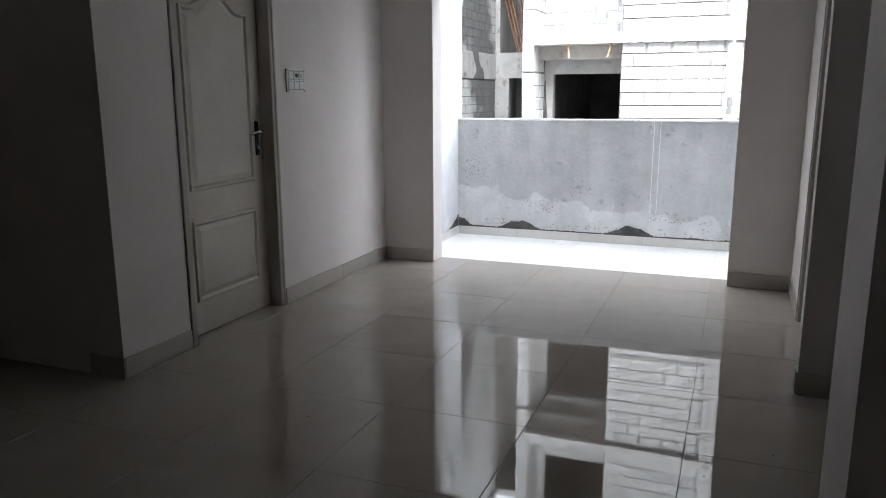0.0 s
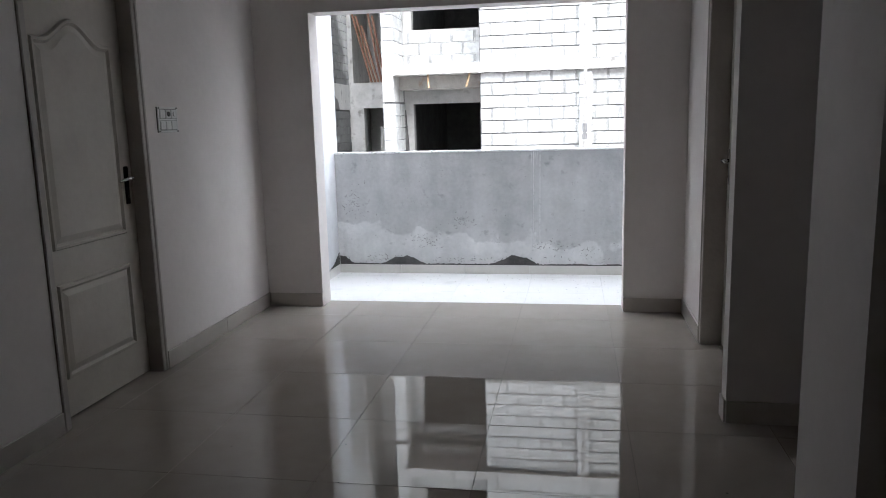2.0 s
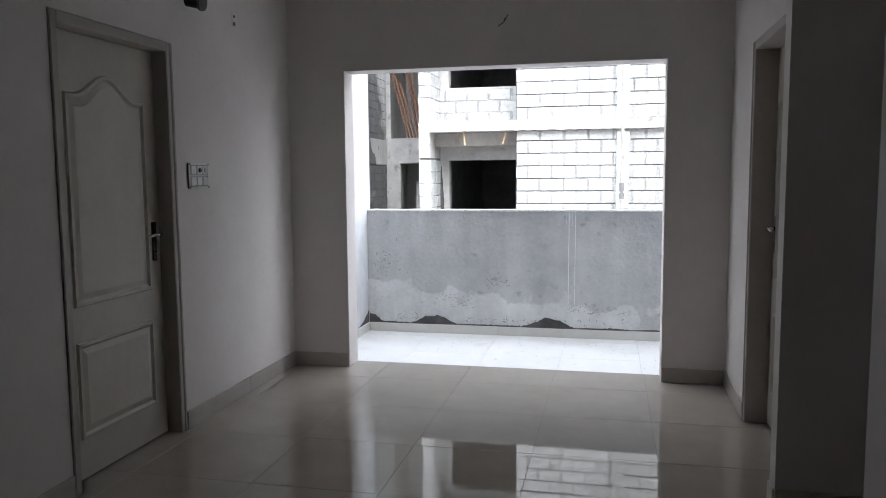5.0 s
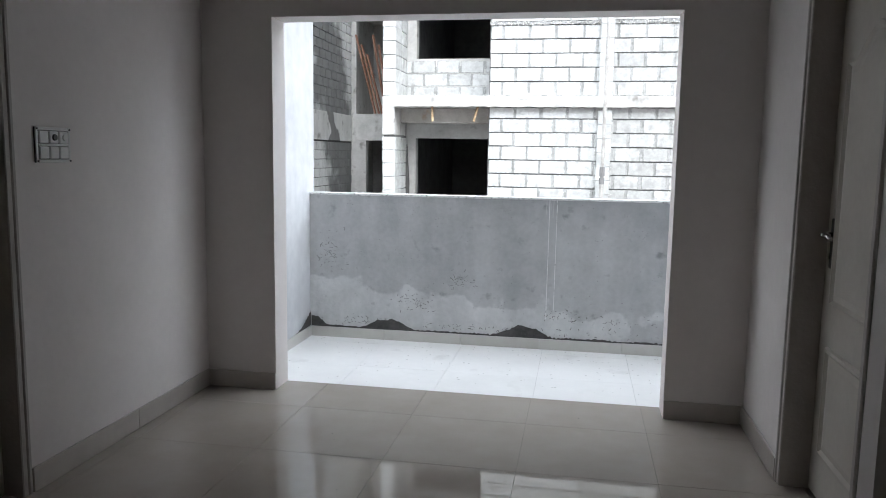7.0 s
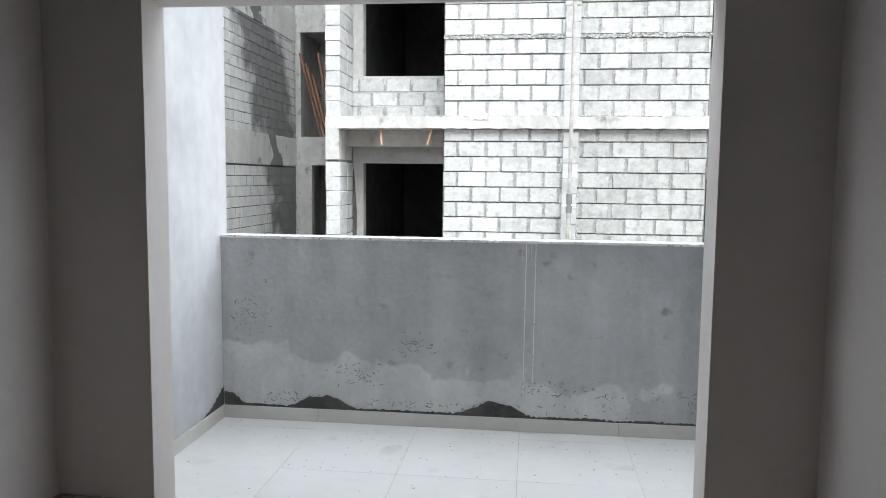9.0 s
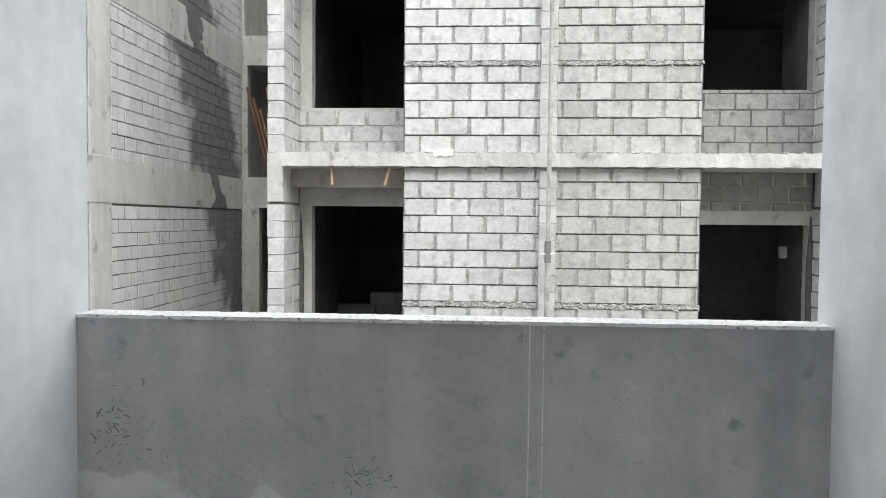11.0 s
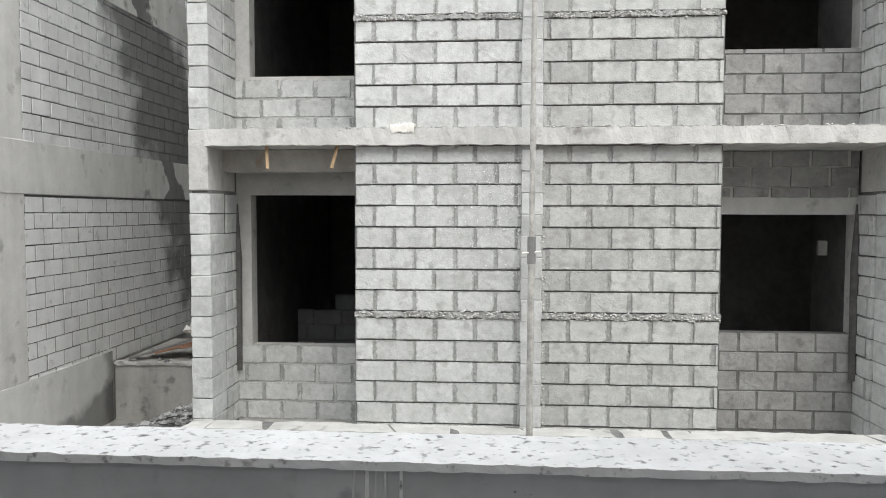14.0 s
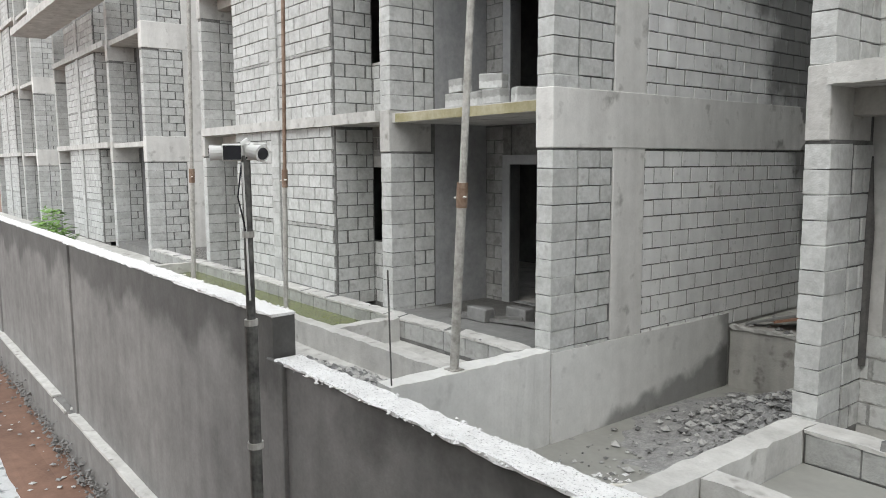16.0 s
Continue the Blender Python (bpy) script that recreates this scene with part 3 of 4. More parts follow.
            if side == 0:
                hp("beam", boxes((a, 13.98, z1 - 0.24, b, 14.2, z1), c=0.01), RUSTBEAM, None, "rust-stained cast concrete beam under the ledge")
            else:
                hp("blockwork", rows_mesh(tiling(a2, b2, COURSES[s], z0=lint + 0.18), 14.395, "y"), BLOCKSHADE, w, kind="stuff")
    # piers: the front and the side that looks to +x
    for (a, b) in (pier0, pier1):
        deep = 14.4 if (a, b) == pier0 else 15.5
        body = hp("pier", boxes((a + 0.02, FY - 0.006, -1.06, b + 0.004, deep, 11.28)), MORTAR)
        for s, (z0, z1, f, bd) in enumerate(STOREYS):
            hp("pier_head", Mesh().box(a, FY - 0.04, z1 - 0.45, b + 0.005, 14.35, z1 + 0.17, c=0.008), CONCRETE, None, "cast concrete pier head")
            m = Mesh()
            for ca, cb in PLAIN[s]:
                if cb > z1 - 0.44:
                    continue
                j = random.uniform(-0.006, 0.006)
                m.box(a + j, FY - 0.02, ca + 0.003, b + 0.015 + j * 0.5, FY + 0.40, cb - 0.004, c=0.006, rough=0.005)
            m = rows_mesh(tiling(FY + 0.41, 14.4, PLAIN[s], z1=z1 - 0.45), b, "x", m)
            if deep > 15:
                inner = rows_mesh(tiling(FY + 0.41, 14.4, PLAIN[s], z1=z1 - 0.45, shift=0.1), 0, "x")
                m.add([(a - x, y, z) for x, y, z in inner.v], inner.f)
            hp("blockwork", m, BLOCKJ, body, kind="stuff")
            if deep > 15:
                hp("rendered_return", Mesh().bar(14.42, 15.48, b, b + 0.016, z0, z1, 0.2, 0.002, "y"), SHADECEMENT, body, "smooth dark cement render")
    # dark lining added to hide the paler pier body behind the window
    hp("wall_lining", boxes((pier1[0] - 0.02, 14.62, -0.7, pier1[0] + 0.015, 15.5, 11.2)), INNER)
    # deep recess with a doorway
    xa, xb = pier1[1], corner - 0.25
    for s, (z0, z1, f, bd) in enumerate(STOREYS):
        dz = z0 + 2.40
        w = hp("recess_wall", boxes((xa, 15.496, z0, xa + 0.59, 15.7, z1)), MORTAR)
        hp("recess_wall", boxes((xa + 2.1, 15.512, z0, xb, 15.7, z1)), MORTAR)
        hp("lintel", boxes((xa + 0.59, 15.512, dz, xa + 2.1, 15.7, z1)), MORTAR)
        hp("threshold", boxes((xa + 0.59, 15.56, z0, xa + 2.1, 15.7, z0 + 0.18)), SHADECEMENT)
        hp("blockwork", rows_mesh(tiling(xa, xa + 0.42, PLAIN[s]), 15.5, "y"), BLOCKSHADE, w, kind="stuff")
        hp("door_jamb", boxes((xa + 0.42, 15.47, z0, xa + 0.59, 15.7, dz)), SHADECEMENT)
        hp("door_head", boxes((xa + 0.42, 15.47, dz, xa + 2.2, 15.7, dz + 0.15)), SHADECEMENT)
    # side wall that looks to +x, with a cast column and beams
    side = hp("end_wall", boxes((corner - 0.25, FY - 0.006, -0.75, corner - 0.012, back, 11.28)), MORTAR, None, "weathered concrete block side wall")
    for s, (z0, z1, f, bd) in enumerate(STOREYS):
        top = z1 - 0.45
        front = Mesh()
        for ca, cb in PLAIN[s]:
            if cb < top + 0.05:
                j = random.uniform(-0.006, 0.006)
                front.box(corner - 0.24 + j, FY - 0.02, ca + 0.003, corner + 0.012 + j, FY + 0.40, min(cb, top) - 0.004, c=0.006, rough=0.005)
        front = rows_mesh(tiling(FY + 0.41, 14.66, PLAIN[s], z1=top), corner, "x", front)
        hp("corner_blockwork", front, BLOCKJ, side, kind="stuff")
        pl = tiling(15.3, back, PLAIN[s], z1=top)
        if pl:
            hp("joint_mortar", joints(pl, corner, "x"), JOINT, side, kind="stuff")
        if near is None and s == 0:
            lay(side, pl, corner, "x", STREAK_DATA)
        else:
            hp("blockwork", rows_mesh(pl, corner, "x"), BLOCKPALED, side, kind="stuff")
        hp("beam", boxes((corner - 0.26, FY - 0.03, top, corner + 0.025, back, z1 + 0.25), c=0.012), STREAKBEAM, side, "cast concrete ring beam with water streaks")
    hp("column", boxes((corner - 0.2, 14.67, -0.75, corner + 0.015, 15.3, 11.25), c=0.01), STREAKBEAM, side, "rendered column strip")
    return h


A_SILLS = ((-0.07, 2.98), (0.14, 3.21))
house("unfinished grey concrete block house with dark unglazed windows", (-3.27, -3.07), (-1.55, 2.11), (0.135, 0.35), (3.77, 3.97), 7.4, True, A_SILLS)
house_b = house("unfinished grey concrete block house with a debris-strewn balcony slab", (-17.1, -16.9), (-15.2, -11.2), (-13.45, -13.15), (-9.75, -9.5), -6.2, None, A_SILLS)
for k in (1, 2):
    copy_thing(house_b, Matrix.Translation((-17.1 - 15.0 * k, FY, -0.75 - 0.1 * k)))

# wall that closes the gap, with tall openings
# height over the upper beam is added to keep sky out of floor reflections
thing("gap_wall", boxes((-6.2, 21.3, -1.86, -6.13, 21.5, 11.4), (-4.75, 21.3, -1.86, -3.27, 21.5, 11.4), (-6.13, 21.25, 1.72, -4.75, 21.5, 2.42), (-6.13, 21.25, 4.98, -4.75, 21.5, 5.65),
                        (-6.2, 23.5, -1.86, -3.27, 23.7, 11.4), (-6.2, 21.5, 11.2, -3.27, 23.6, 11.4), (-6.4, 21.3, -1.86, -6.2, 23.7, 11.4), (-3.27, 21.3, -1.86, -3.07, 23.7, 11.4), (-6.2, 21.5, 2.0, -3.27, 23.5, 2.15), (-6.2, 21.5, 5.1, -3.27, 23.5, 5.25)),
      CONCRETE, "cement wall with tall dark openings closing the gap", "wall", "structure")

# ---- boundary wall ----
def boundary(name, x0, x1, top, label):
    thing(name, boxes((x0, 10.87, GZ - 0.2, x1, 11.15, top - 0.03)), DARKPLASTER, label, "wall", "structure")
    thing(name + "_cap", Mesh().bar(x0, x1, 10.855, 11.17, top - 0.03, top, 0.12, 0.012), WHITECAP, "rough white mortar top of the boundary wall", "coping", "structure")


boundary("boundary_wall_low", -7.9, 30, -0.70, "dark cement-rendered boundary wall")
boundary("boundary_wall_high", -120, -7.95, -0.20, "dark cement-rendered boundary wall, higher part")
for x in (-7.85, -18.3, -28.8, -39.3):
    thing("boundary_buttress", Mesh().box(x - 0.2, 10.82, GZ, x + 0.2, 10.88, (-0.71 if x > -7.9 else -0.24), c=0.01), DARKPLASTER, "shallow rendered pilaster on the boundary wall", "pilaster", "structure")
thing("boundary_plinth", Mesh().bar(-120, 30, 10.70, 10.88, GZ - 0.2, -4.10, 0.5, 0.03), DARKPLASTER, "dark cement footing along the boundary wall", "plinth", "structure")
for x0, x1, z in ((-60, -19.9, -4.04), (-19.8, -18.6, -4.10), (-18.2, -8.1, -4.06), (-7.6, 4, -4.05)):
    thing("plinth_ledge", Mesh().bar(x0, x1, 10.66, 10.88, z - 0.06, z, 0.4, 0.008), CONCRETE, "pale cement ledge on the boundary footing", "ledge", "structure")
m = Mesh()
for i in range(1100):
    x = -30 + 26 * random.random() ** 0.7
    m.chunk(x, 10.66 - abs(random.gauss(0, 0.12)), GZ + 0.1 + abs(random.gauss(0, 0.20)), random.uniform(0.02, 0.075), 0.7)
thing("footing_rubble", m, DARKPLASTER, "rough broken concrete along the footing", "rubble", "stuff")
m = Mesh()
for i in range(260):
    x, y = random.uniform(-32, -8), random.uniform(7.6, 10.4)
    m.chunk(x, y, GZ + 0.08 + 0.08 * noise.noise(Vector((x * 0.7, y * 0.9, 0))), random.uniform(0.02, 0.08), 0.4)
thing("earth_litter", m, RUBBLE, "scattered stones and scraps on the red earth", "litter", "stuff")

# ---- yard walls ----
def low_wall(name, x0, x1, y0, y1, z0, along="x", label="low cement-rendered block wall of a planter", mat=None):
    m = Mesh()
    if along == "x":
        m.bar(x0, x1, y0, y1, z0, YZ, 0.12, 0.010)
    else:
        m.bar(y0, y1, x0, x1, z0, YZ, 0.12, 0.010, "y")
    return thing(name, m, mat or CONCRETE, label, "low wall", "structure")


low_wall("planter_side_wall", -3.27, -3.03, 11.2, 13.58, -1.9, "y")
low_wall("planter_front_wall", -3.02, 12, 11.8, 12.0, -1.2)
low_wall("planter_side_wall_b", -6.45, -6.18, 11.3, 13.58, -1.9, "y", "tall cement-rendered side wall of a planter, damp at its foot", FOOTDAMP)
low_wall("planter_front_wall_b", -60, -6.46, 12.1, 12.3, -1.2)
low_wall("planter_cross_wall", -9.1, -8.9, 12.31, 13.3, -1.2, "y")
low_wall("planter_cross_wall_far", -17.2, -17.0, 11.2, 13.3, -1.2, "y")
thing("gap_side_render", Mesh().bar(13.6, 17.4, -6.2, -6.17, -1.9, -0.75, 0.3, 0.004, "y"), FOOTDAMP, "damp cement render at the foot of the side wall", "wall", "structure")


def plinth_blocks(x0, x1):
    h = thing("plinth_wall", boxes((x0, 13.32, -1.2, x1, 13.59, YZ - 0.005)), MORTAR, "low plinth course of concrete blocks", "low wall", "structure")
    x = x0
    while x < x1 - 0.1:
        w = min(0.45, x1 - x)
        part("block", Mesh().box(x + 0.006, 13.308, -1.0, x + w - 0.006, 13.5, YZ - 0.032, c=0.010, rough=0.004), BLOCK, h)
        x += w
    part("mortar_cap", Mesh().bar(x0, x1, 13.30, 13.59, YZ - 0.03, YZ, 0.12, 0.008), CONCRETE, h)


plinth_blocks(-3.02, 7.4)
plinth_blocks(-20.5, -6.46)
thing("pond", boxes((-17.0, 12.31, -1.1, -9.11, 13.29, -0.93)), POND, "stagnant green algae water in an unfinished planter", "water", "structure")
thing("planter_slurry", boxes((-3.02, 12.01, -1.2, 7.4, 13.29, -1.0)), MUD, "pale cement slurry lying in the planter", "water", "structure")

# ---- gap between the houses ----
platform = thing("cement_platform", Mesh().box(-6.15, 17.4, -1.9, -3.3, 19.6, -0.93, c=0.02, rough=0.01), PLATFORM, "stained raw cement platform at the end of the gap", "platform")
part("stained_face", Mesh().bar(-4.75, -3.31, 17.38, 17.41, -1.84, -0.95, 0.2, 0.003), MOSS, platform, "brownish rain-streaked cement face")
part("broken_edge", Mesh().bar(-6.14, -3.31, 17.37, 17.46, -0.965, -0.915, 0.06, 0.014), CONCRETE, platform, "crumbled pale top edge")
m = Mesh()
for i in range(3000):
    u, w = random.gauss(0, 0.66), random.gauss(0, 0.80)
    x, y = -4.3 + u, 15.9 + w
    if -6.05 < x < -3.4 and 13.4 < y < 17.3:
        hgt = 0.60 * math.exp(-(u / 0.95) ** 2 - (w / 1.2) ** 2)
        m.chunk(x, y, -1.84 + hgt * random.uniform(0.8, 1.03), 0.012 + 0.075 * random.random() ** 3.5, 0.55)
tagged(thing("rubble_heap", m, RUBBLE, "loose grey heap of broken blocks and mortar", "rubble"), kind="stuff")
mound = Mesh()
k = 18
mv = []
for j in range(k + 1):
    for i in range(k + 1):
        x, y = -6.15 + 2.85 * i / k, 13.7 + 3.68 * j / k
        hgt = 0.60 * math.exp(-((x + 4.3) / 0.95) ** 2 - ((y - 15.9) / 1.2) ** 2)
        mv.append((x, y, -1.875 + hgt + 0.025 * noise.noise(Vector((x * 5, y * 5, 2)))))
mound.add(mv, [(j * (k + 1) + i, j * (k + 1) + i + 1, (j + 1) * (k + 1) + i + 1, (j + 1) * (k + 1) + i) for j in range(k) for i in range(k)])
thing("rubble_bed", mound, FINERUBBLE, "fine grey debris spread on the cement floor", "rubble", "stuff")
m = Mesh()
for i in range(260):
    x, y = random.uniform(-5.9, -3.35), random.uniform(11.3, 14.2)
    m.chunk(x, y, -1.85, random.uniform(0.012, 0.045), 0.5)
thing("scattered_debris", m, RUBBLE, "small mortar crumbs scattered over the slurry", "rubble", "stuff")
m = Mesh()
for i in range(420):
    x = random.uniform(-7.7, -3.3)
    m.chunk(x, random.uniform(11.17, 11.5) if x < -3.4 else 11.2, (-1.03 if x < -6.46 else -1.84) + random.uniform(0, 0.1), random.uniform(0.02, 0.07), 0.6)
for i in range(520):
    x = random.uniform(-7.85, -6.5)
    y = 11.2 + 0.75 * random.random()
    hgt = 0.34 * max(0.0, (-6.5 - x) / 1.35) ** 0.6 * max(0.0, 1 - (y - 11.2) / 0.85)
    m.chunk(x, y, -1.05 + hgt * random.uniform(0.5, 1.0), random.uniform(0.02, 0.075), 0.6)
thing("wall_foot_debris", m, RUBBLE, "mortar lumps fallen behind the boundary wall", "rubble", "stuff")
m = Mesh()
for cx, cy, n1, spread in ((-4.55, 11.75, 150, 0.30), (-4.25, 12.3, 60, 0.14), (-5.15, 12.9, 60, 0.18), (-4.75, 13.35, 60, 0.25)):
    for i in range(n1):
        m.chunk(cx + random.gauss(0, spread), cy + random.gauss(0, spread * 0.5), -1.855, random.uniform(0.012, 0.05), 0.25)
thing("mortar_scum", m, WHITECAP, "pale mortar scum floating on the wet cement", "scum", "stuff")
for a, b, w, h in (((-5.3, 12.6, -1.82), (-4.75, 13.3, -1.80), 0.05, 0.025), ((-4.9, 12.2, -1.83), (-4.5, 12.9, -1.81), 0.03, 0.02), ((-4.5, 12.9, -1.83), (-4.1, 12.75, -1.82), 0.03, 0.02)):
    thing("debris_strip", Mesh().beam(a, b, w, h), PALEPLASTIC, "pale bent strip lying on the wet cement", "debris")
for i in range(14):
    a = Vector((-6.0 + 0.085 * i, 17.62 + 0.13 * (i % 5), -0.905 + 0.018 * i))
    b = a + Vector((random.uniform(1.1, 1.5), random.uniform(-0.05, 0.45), random.uniform(0.18, 0.40)))
    thing("wood_plank", Mesh().beam(a, b, random.uniform(0.06, 0.15), 0.028), PLANK if i % 3 else DARKCEMENT, "reddish weathered plank piled on the cement platform", "plank", group="planks on the platform")
for i in range(5):
    a = Vector((-5.15 + 0.07 * i, 18.3, -0.86))
    thing("scrap_pipe", Mesh().tube(a, a + Vector((0.55 + 0.05 * i, 0.5, 0.55 + 0.06 * i)), 0.017), PROPGREY, "thin grey scrap pipe leaning on the plank pile", "pipe", group="scrap pipes")
bag = Mesh()
for i in range(7):
    bag.chunk(-5.10 + random.uniform(-0.08, 0.08), 17.9 + random.uniform(-0.06, 0.06), -0.46 + random.uniform(-0.04, 0.04), 0.085, 0.8)
thing("plastic_bag", bag, PALEPLASTIC, "crumpled white bag on the plank pile", "bag")
m = Mesh()
for i in range(60):
    m.chunk(random.uniform(-6.0, -3.4), random.uniform(17.5, 19), -0.92, random.uniform(0.02, 0.07), 0.6)
thing("platform_debris", m, RUBBLE, "crumbled mortar on top of the platform", "rubble", "stuff")
for i in range(5):
    z = 2.43
    a = Vector((-5.50 + 0.09 * i, 21.2 + 0.02 * i, z))
    b = Vector((-6.06 + 0.15 * i, 21.27 + 0.02 * i, z + 2.05 - 0.25 * (i % 3)))
    thing("leaning_plank", Mesh().beam(a, b, 0.09, 0.03), PLANK, "reddish plank leaning in the tall opening", "plank", group="planks in the opening")
thing("opening_lining", boxes((-6.13, 21.27, 2.42, -6.05, 21.5, 4.98), (-6.13, 21.27, -1.86, -5.78, 21.5, 1.72)), CONCRETE, "cement reveal of the tall opening", "reveal", "structure")
door_shape = thing("inner_door_board", Mesh().box(-5.45, 21.75, -1.8, -5.2, 21.8, 1.2, c=0.01), CONCRETE, "grey board standing inside the dark opening", "board")

# blocks stacked inside the dark window
# room shade is put into the blocks' darker cement colour
for i in range(4):
    for j in range(4 if i < 2 else 5):
        x = -3.36 + 0.43 * i + (0.1 if j % 2 else 0)
        z = -0.90 + 0.225 * j
        thing("stacked_block", Mesh().box(x, 17.0, z, x + 0.42, 17.2, z + 0.222, c=0.012, rough=0.004), SHADECEMENT, "grey concrete block stacked inside the dark room", "block", group="stacked blocks indoors")

m = Mesh()
for s0, (z0, z1, f, bd) in enumerate(STOREYS[:2]):
    for i in range(420):
        x = random.uniform(-1.55, 2.11)
        if not 0.14 < x < 0.40:
            m.chunk(x, FY - 0.022, (bd[0] + bd[1]) / 2 + random.gauss(0, 0.018), random.uniform(0.008, 0.022), 0.7)
for i in range(160):
    x = random.choice((0.12, 0.365)) + random.gauss(0, 0.012)
    m.chunk(x, FY - 0.012, random.uniform(-0.7, 2.1), random.uniform(0.006, 0.020), 0.9)
for i in range(260):
    m.chunk(random.uniform(-3.05, 3.7), FY - 0.105, random.choice((2.30, 2.30, 2.135)) + random.gauss(0, 0.006), random.uniform(0.006, 0.018), 0.7)
thing("mortar_crumbs", m, CONCRETE, "rough mortar crumbs squeezed out of the joints", "mortar crumbs", "stuff")
m = Mesh()
for i in range(420):
    x, z = 0.12 - abs(random.gauss(0, 0.28)), 1.65 + random.gauss(0, 0.33)
    if x > -0.9 and 0.7 < z < 2.1:
        m.chunk(x, FY - 0.016, z, random.uniform(0.003, 0.009), 0.8)
thing("mortar_splashes", m, WHITECAP, "pale mortar splashes on the block wall", "mortar splashes", "stuff")

thing("slab_moss", Mesh().bar(-9.4, -6.47, FY + 0.008, FY + 0.022, 2.115, 2.235, 0.15, 0.006), MOSS, "mossy rust-stained edge of the balcony slab", "stain", "structure")

m = Mesh()
for x0, x1, z, count in ((-20.0, -7.96, -0.20, 300), (-7.89, 3.0, -0.70, 620)):
    for i in range(count):
        m.chunk(random.uniform(x0, x1), random.choice((10.88, 11.14)) + random.gauss(0, 0.035), z - 0.004, random.uniform(0.008, 0.036), 0.6)
thing("cap_crumbs", m, WHITECAP, "rough broken mortar crumbs along the wall cap", "mortar crumbs", "stuff")

# ---- things on the facades ----
SLABZ = 2.25
for x, y, z, rz in ((-8.1, 13.75, 0, 10), (-8.12, 13.8, 0.2, -8), (-7.55, 13.85, 0, 35), (-7.35, 13.75, 0, 0), (-7.42, 13.78, 0.2, 20), (-6.95, 13.9, 0, 70), (-7.75, 13.8, 0, 5)):
    ob = thing("loose_block", Mesh().box(-0.17, -0.09, 0, 0.17, 0.09, 0.19, c=0.012, rough=0.006), BLOCK, "loose pale concrete block resting on the balcony slab", "block", group="blocks on the balcony slab")
    ob.matrix_world = pose(x, y, SLABZ + z, 0, 0, rz)
rag, NU, NV = Mesh(), 22, 14
top, under = [], []
for i in range(NU):
    for k in range(NV):
        a, b = i / (NU - 1), k / (NV - 1)
        q = noise.noise(Vector((a * 4.2, b * 3.1, 3.3)))
        x = -1.17 + 0.25 * a + 0.05 * noise.noise(Vector((a * 3, b * 5, 9.1)))
        y = FY - 0.145 + 0.15 * b + 0.03 * q
        z = 2.310 + 0.022 * abs(math.sin(7 * a + 4 * q + 2 * b)) + 0.035 * abs(noise.noise(Vector((a * 7, b * 5, 1.7))))
        if y < FY - 0.115:
            z -= (FY - 0.115 - y) * 2.2
            y = FY - 0.12 - 0.01 * abs(q)
        top.append((x, y, z))
        under.append((x, y + 0.003, z - 0.006))
cells = []
for i in range(NU - 1):
    for k in range(NV - 1):
        p = i * NV + k
        cells.append((p, p + NV, p + NV + 1, p + 1))
rag.add(top, cells)
rag.add(under, [c[::-1] for c in cells])
thing("cloth_rag", rag, PALEPLASTIC, "crumpled dirty white rag on the concrete ledge", "rag")
for x, lean in ((-2.46, 0.02), (-1.72, -0.06)):
    thing("timber_peg", Mesh().beam((x, FY + 0.0, 2.14), (x + lean, FY - 0.04, 1.90), 0.045 if x > -2 else 0.03, 0.02), ORANGEWOOD, "short raw timber peg hanging under the ledge", "timber", group="pegs under the ledge")
for x in (-0.55, 1.8):
    thing("mortar_lump", Mesh().chunk(x, FY - 0.07, 2.12, 0.04), CONCRETE, "small mortar drip under the ledge", "mortar lump")
thing("socket_box", Mesh().box(3.35, 14.36, 1.0, 3.45, 14.42, 1.16, c=0.01), SWITCHBACK, "small dark box beside the window", "box")


# solid dark tubes stand in for the shade of an open slot
for x0, x1 in ((-3.047, -3.030), (3.742, 3.768)):
    thing("reveal_slot", Mesh().tube((x0, 14.36, -0.35), (x0, 14.36, 0.9), 0.045, 0.055, 8).tube((x0, 14.36, 0.9), (x0, 14.36, 1.55), 0.055, 0.012, 8), DARKMORTAR, "dark strip for the shaded slot between pier and window reveal", "slot", "structure", group="reveal slots")


def prop(x, y, z0, z1, lean, r, sleeve, mat, label):
    h = holder("steel_prop", label, "prop pipe", (x, y, z0), "steel props")
    inv = Matrix.Translation((-x, -y, -z0))
    zm = z0 + (z1 - z0) * sleeve

    def at(z):
        return (x + lean * (z - z0) / (z1 - z0), y, z)

    for name, me, mt in (("lower_tube", Mesh().tube(at(z0 + 0.012), at(zm), r), PROPGREY), ("upper_tube", Mesh().tube(at(zm), at(z1), r * 0.78), mat),
                         ("collar", Mesh().tube(at(zm - 0.10), at(zm + 0.16), r * 1.2), RUST if x < 0 else DARKCEMENT), ("base_plate", Mesh().box(x - 0.08, y - 0.08, z0, x + 0.08, y + 0.08, z0 + 0.012, c=0.002), mat),
                         ("pin", Mesh().tube((x + lean * sleeve - 0.09, y - 0.02, zm), (x + lean * sleeve + 0.09, y - 0.02, zm + 0.015), 0.011), PALEPLASTIC)):
        part(name, me, mt, h).matrix_parent_inverse = inv
    return h


prop(0.22, 13.22, -1.0, 5.18, 0.03, 0.034, 0.335, PROPGREY, "cement-stained telescopic steel prop standing before the column")
prop(-6.30, 12.2, YZ, 5.3, 0.45, 0.05, 0.31, PROPGREY, "cement-stained telescopic steel prop with a rusty collar")
prop(-10.3, 12.2, YZ, 5.3, 0.25, 0.036, 0.33, RUST, "rusty telescopic steel prop standing on the planter wall")
